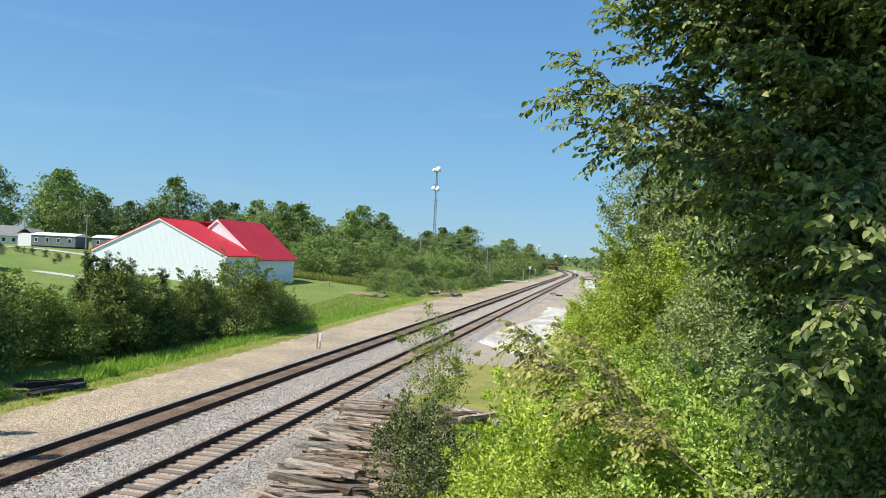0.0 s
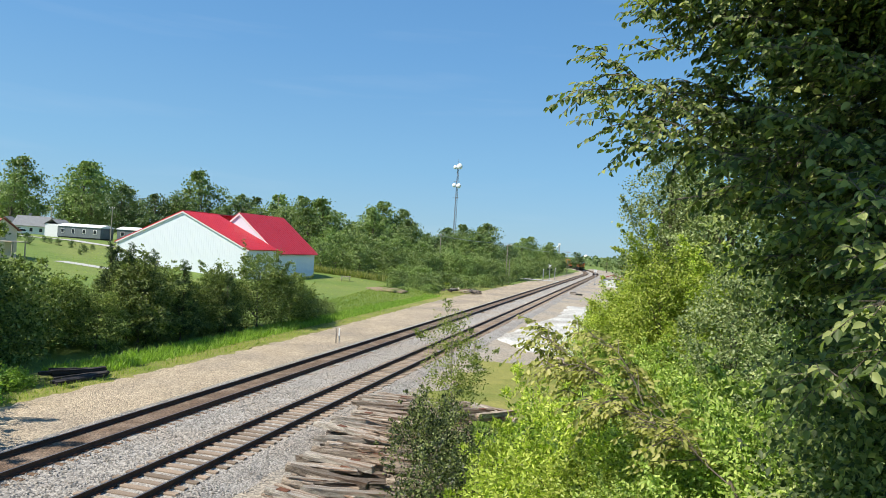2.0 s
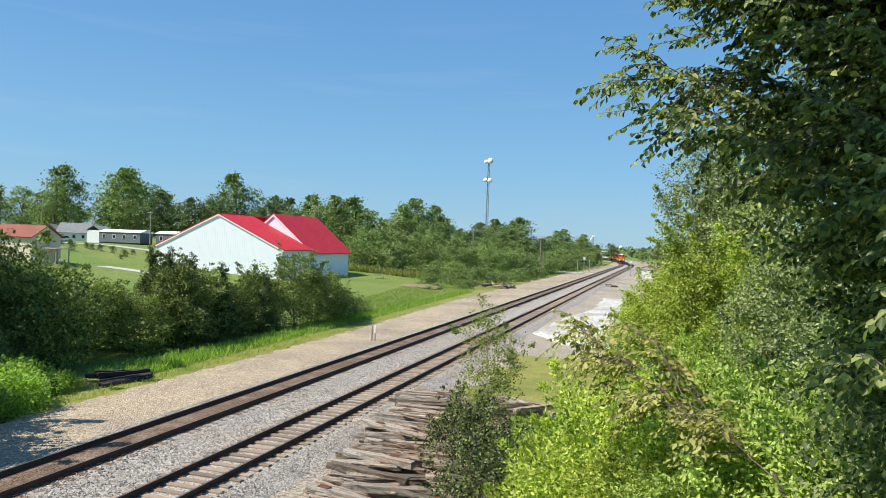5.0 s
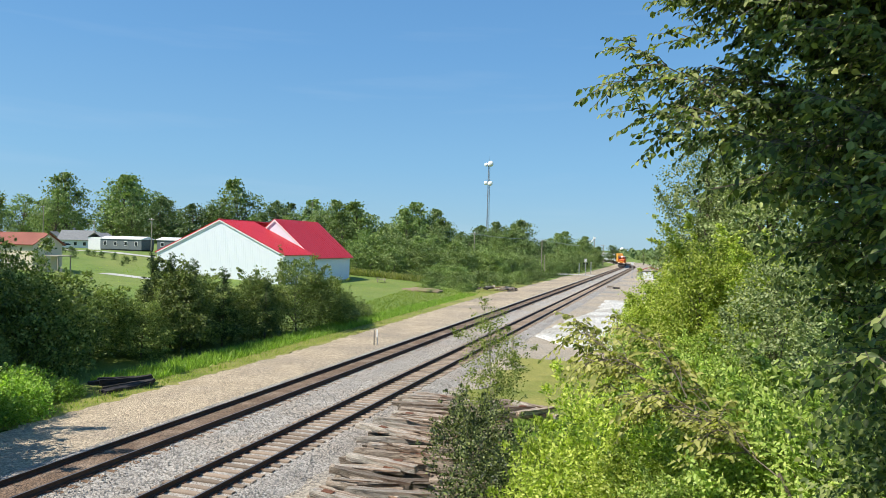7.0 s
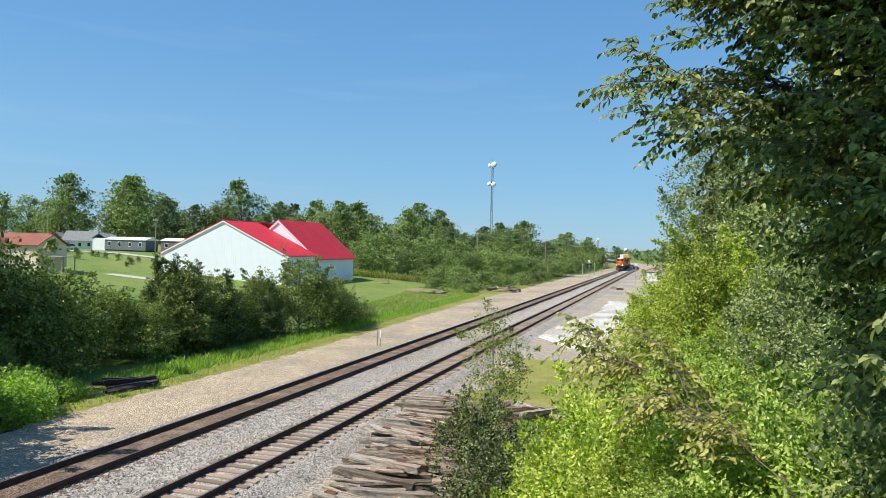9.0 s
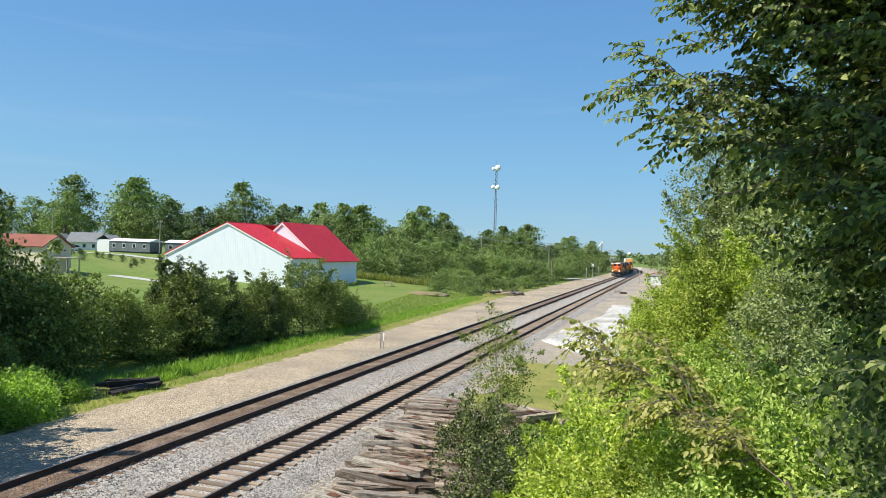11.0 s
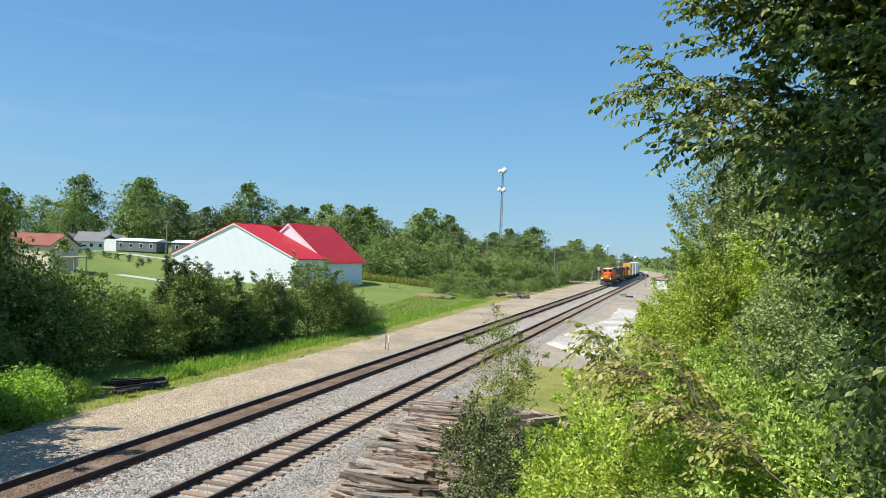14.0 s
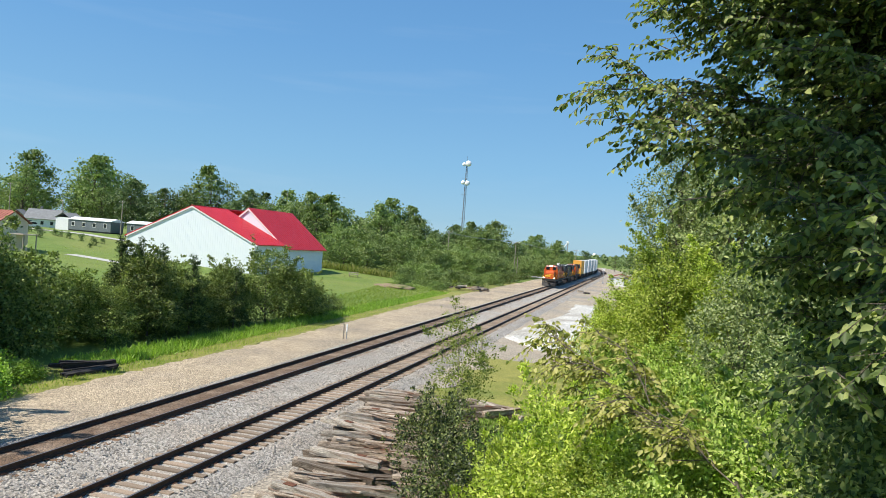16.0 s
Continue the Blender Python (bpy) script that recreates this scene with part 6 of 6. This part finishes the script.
def make_locomotive(label, seed, nose_mat, side_mat, back, lit):
    """Leading end towards -y, rail top at z = 0."""
    L = 22.3
    t = root("locomotive", pose(0, 0, 0), label, "locomotive", "leading locomotives")
    bm = bmesh.new()
    box(bm, 0, 0, 1.45, 3.05, L - 1.2, 0.34, 0.04)
    part("frame", bm, M_LBLACK, t, "black walkway frame")
    bm = bmesh.new()
    box(bm, 0, 0.3, 0.85, 2.5, 6.2, 0.85, 0.18)
    part("fuel_tank", bm, M_LBLACK, t)
    # snow plough and front platform
    bm = bmesh.new()
    vs = [bm.verts.new(p) for p in ((-1.5, -10.9, 0.15), (1.5, -10.9, 0.15), (1.5, -10.6, 1.1), (-1.5, -10.6, 1.1), (-0.05, -11.35, 0.15), (0.05, -11.35, 0.15))]
    for q in ((0, 4, 3), (4, 5, 2, 3), (5, 1, 2), (0, 3, 2, 1), (0, 1, 5, 4)):
        bm.faces.new([vs[i] for i in q])
    part("plough", bm, M_LBLACK, t, "black snow plough")
    bm = bmesh.new()
    box(bm, 0, -10.75, 1.5, 3.0, 0.25, 0.55, 0.04)
    part("front_sill", bm, M_LBLACK, t, "black front sill")
    # nose
    bm = bmesh.new()
    prism(bm, [(-10.2, 1.62), (-7.9, 1.62), (-7.9, 3.55), (-9.7, 3.35), (-10.2, 2.9)], -0.95, 0.95)
    bmesh.ops.bevel(bm, geom=bm.edges[:], offset=0.08, segments=2, affect="EDGES")
    n = part("nose", bm, nose_mat, t, "orange wide nose")
    n.matrix_local = Matrix.Rotation(radians(90), 4, "Z") @ Matrix.Scale(-1, 4, (0, 1, 0))
    bm = bmesh.new()
    box(bm, 0, -10.24, 2.35, 1.9, 0.04, 0.34, 0.005)
    part("nose_stripe", bm, M_YELLOW, n.parent, "yellow stripe")
    bm = bmesh.new()
    box(bm, 0.45, -10.26, 2.4, 0.55, 0.05, 1.3, 0.02)
    part("nose_door", bm, nose_mat, t)
    # cab
    bm = bmesh.new()
    prism(bm, [(-1.52, 1.62), (1.52, 1.62), (1.55, 3.6), (1.1, 4.55), (0.5, 4.7), (-0.5, 4.7), (-1.1, 4.55), (-1.55, 3.6)], -8.1, -5.4)
    bmesh.ops.bevel(bm, geom=bm.edges[:], offset=0.05, segments=1, affect="EDGES")
    part("cab", bm, nose_mat, t, "orange cab")
    for x in (-0.72, 0.72):
        bm = bmesh.new()
        box(bm, x, -8.13, 4.0, 0.78, 0.06, 0.62, 0.02)
        part("windscreen", bm, M_DARKGLASS, t)
    for x in (-1.56, 1.56):
        bm = bmesh.new()
        box(bm, x, -6.7, 3.75, 0.05, 1.5, 0.65, 0.01)
        part("side_window", bm, M_DARKGLASS, t)
    for x in (-0.22, 0.22):
        bm = bmesh.new()
        rod(bm, (x, -8.30, 4.55), (x, -8.10, 4.55), 0.14, n=14)
        part("headlight", bm, M_LAMP if lit else M_STEEL, t, "lit headlight" if lit else "")
    for x in (-1.1, 1.1):
        bm = bmesh.new()
        rod(bm, (x, -10.95, 1.95), (x, -10.75, 1.95), 0.12, n=12)
        part("ditch_light", bm, M_LAMP if lit else M_STEEL, t, "lit ditch light" if lit else "")
    for x in (-0.85, 0.85):
        bm = bmesh.new()
        box(bm, x, -8.14, 4.48, 0.5, 0.05, 0.2, 0.01)
        part("number_board", bm, M_WHITE, t)
    # hood
    bm = bmesh.new()
    prism(bm, [(-0.95, 1.62), (0.95, 1.62), (0.95, 3.9), (0.7, 4.2), (-0.7, 4.2), (-0.95, 3.9)], -5.38, 10.4)
    part("hood", bm, side_mat, t, "long hood")
    bm = bmesh.new()
    box(bm, 0, 2.4, 4.26, 1.6, 15.0, 0.12, 0.03)
    part("hood_roof", bm, M_LBLACK, t, "black hood roof")
    for y in np.arange(-4.6, 10.0, 1.3):
        for x in (-0.97, 0.97):
            bm = bmesh.new()
            box(bm, x, y, 2.75, 0.04, 1.1, 1.9, 0.01)
            part("hood_door", bm, side_mat, t)
    bm = bmesh.new()
    vs = [bm.verts.new(p) for p in ((-1.5, 6.4, 3.3), (1.5, 6.4, 3.3), (1.5, 10.5, 3.3), (-1.5, 10.5, 3.3), (-1.2, 6.6, 4.5), (1.2, 6.6, 4.5), (1.2, 10.4, 4.5), (-1.2, 10.4, 4.5))]
    for q in ((3, 2, 1, 0), (4, 5, 6, 7), (0, 1, 5, 4), (1, 2, 6, 5), (2, 3, 7, 6), (3, 0, 4, 7)):
        bm.faces.new([vs[i] for i in q])
    part("radiator", bm, M_LBLACK, t, "black flared radiator")
    bm = bmesh.new()
    box(bm, 0, 1.0, 4.38, 0.9, 1.2, 0.3, 0.04)
    part("exhaust_stack", bm, M_LBLACK, t)
    for x in (-1.48, 1.48):
        bm = bmesh.new()
        for y in np.arange(-10.4, 10.8, 1.75):
            if abs(y + 6.8) > 1.5:
                rod(bm, (x, y, 1.6), (x, y, 2.6), 0.022, n=5)
        rod(bm, (x, -5.3, 2.6), (x, 10.6, 2.6), 0.022, n=5)
        part("handrail", bm, M_YELLOW, t)
    bm = bmesh.new()
    for x in (-0.35, 0.35):
        rod(bm, (x, -10.85, 1.7), (x, -10.85, 2.7), 0.025, n=5)
    rod(bm, (-1.4, -10.85, 2.7), (1.4, -10.85, 2.7), 0.025, n=5)
    part("front_handrail", bm, M_YELLOW, t)
    bm = bmesh.new()
    box(bm, 0, -11.2, 0.9, 0.3, 0.8, 0.3, 0.04)
    part("coupler", bm, M_UNDER, t)
    for y in (-6.9, 6.9):
        make_truck(t, y, 3, 1.9, M_UNDER)
    MOVERS.append((t, back + L / 2, 0.18))
    return back + L + 0.9


def make_well_car(back, mat):
    L = 17.0
    t = root("well_car", pose(0, 0, 0), "low brown-red intermodal well car", "well car", "intermodal well cars")
    bm = bmesh.new()
    for s in (-1.38, 1.38):
        box(bm, s, 0, 0.85, 0.14, 12.7, 0.9, 0.03)
        for y in np.arange(-6.0, 6.1, 1.5):
            box(bm, s * 1.06, y, 0.85, 0.08, 0.12, 0.88)
    box(bm, 0, 0, 0.38, 2.7, 12.5, 0.1)
    part("well", bm, mat, t)
    for s in (-1, 1):
        bm = bmesh.new()
        box(bm, 0, s * 7.4, 1.15, 2.4, 2.4, 0.3, 0.05)
        part("end_platform", bm, mat, t)
        make_truck(t, s * 7.2, 2, 1.75, M_UNDER)
    MOVERS.append((t, back + L / 2, 0.18))
    return back + L + 0.4


def make_container(mat, centre, z, label, length=12.19, height=2.6):
    t = root("container", pose(0, 0, 0), label, "shipping container", "stacked containers")
    bm = bmesh.new()
    n = int(length / 0.36)
    for s in (-1, 1):
        prev = None
        for i in range(n * 2 + 1):
            y = -length / 2 + length * i / (n * 2)
            x = s * (1.28 - 0.035 * ((i // 2) % 2))
            a, b = bm.verts.new((x, y, 0.08)), bm.verts.new((x, y, height - 0.06))
            if prev:
                bm.faces.new((prev[0], a, b, prev[1]))
            prev = (a, b)
    box(bm, 0, -length / 2 + 0.06, height / 2, 2.5, 0.1, height - 0.1)
    box(bm, 0, length / 2 - 0.06, height / 2, 2.5, 0.1, height - 0.1)
    box(bm, 0, 0, height - 0.06, 2.52, length - 0.1, 0.06)
    box(bm, 0, 0, 0.07, 2.52, length - 0.1, 0.1)
    bmesh.ops.recalc_face_normals(bm, faces=bm.faces)
    part("body", bm, mat, t)
    for x in (-1.25, 1.25):
        for y in (-length / 2 + 0.08, length / 2 - 0.08):
            bm = bmesh.new()
            box(bm, x, y, height / 2, 0.16, 0.16, height, 0.01)
            part("corner_post", bm, mat, t)
    for x in (-1.26, 1.26):
        for zz in (0.09, height - 0.07):
            bm = bmesh.new()
            box(bm, x, 0, zz, 0.1, length, 0.14, 0.01)
            part("side_rail", bm, mat, t)
    MOVERS.append((t, centre, 0.18 + z))


def build_train():
    back = 0.0
    back = make_locomotive("orange leading diesel locomotive with lit headlights", 1, M_ORANGE, M_ORANGE, back, True)
    back = make_locomotive("black and orange diesel locomotive coupled second", 2, M_LBLACK, M_LBLACK, back, False)
    back = make_locomotive("orange diesel locomotive coupled third", 3, M_ORANGE, M_ORANGE, back, False)
    tops = [M_BOXY, M_BOXW, M_BOXW, M_BOXG, M_BOXW, M_BOXW, M_BOXG, M_BOXW, M_BOXW, M_BOXG, M_BOXW, M_BOXW]
    names = {M_BOXY: "amber", M_BOXW: "white", M_BOXG: "grey"}
    for i, m in enumerate(tops):
        centre = back + 8.5
        back = make_well_car(back, M_UNDER)
        low = M_BOXY if i == 0 else tops[(i * 2 + 3) % 12]
        make_container(low, centre, 0.44, names[low] + " lower container standing in a well car")
        make_container(m, centre, 3.06, names[m] + " upper container stacked on another")


build_train()


# ---- what moves ----
def line_pose(s, z):
    """Pose on the far track, its -y end leading."""
    dx, y, a = track_point(s)
    return Matrix.Translation((dx + X_FAR * math.cos(a), y + X_FAR * math.sin(a), z)) @ Matrix.Rotation(a, 4, "Z")


def motions():
    for thing, centre, z in MOVERS:
        walk(thing, [(t, line_pose(S_END + SPEED * (16 - t) + centre, z)) for t in np.arange(0, 16.01, 1.0)])
    # wheels of the leading locomotive's trucks and those behind, rolling
    for w, p, r in WHEELS[:12]:
        walk(w, [(k / 30, Matrix.Translation(p) @ Matrix.Rotation(k / 30 * SPEED / r, 4, "X")) for k in range(0, 481)])


motions()
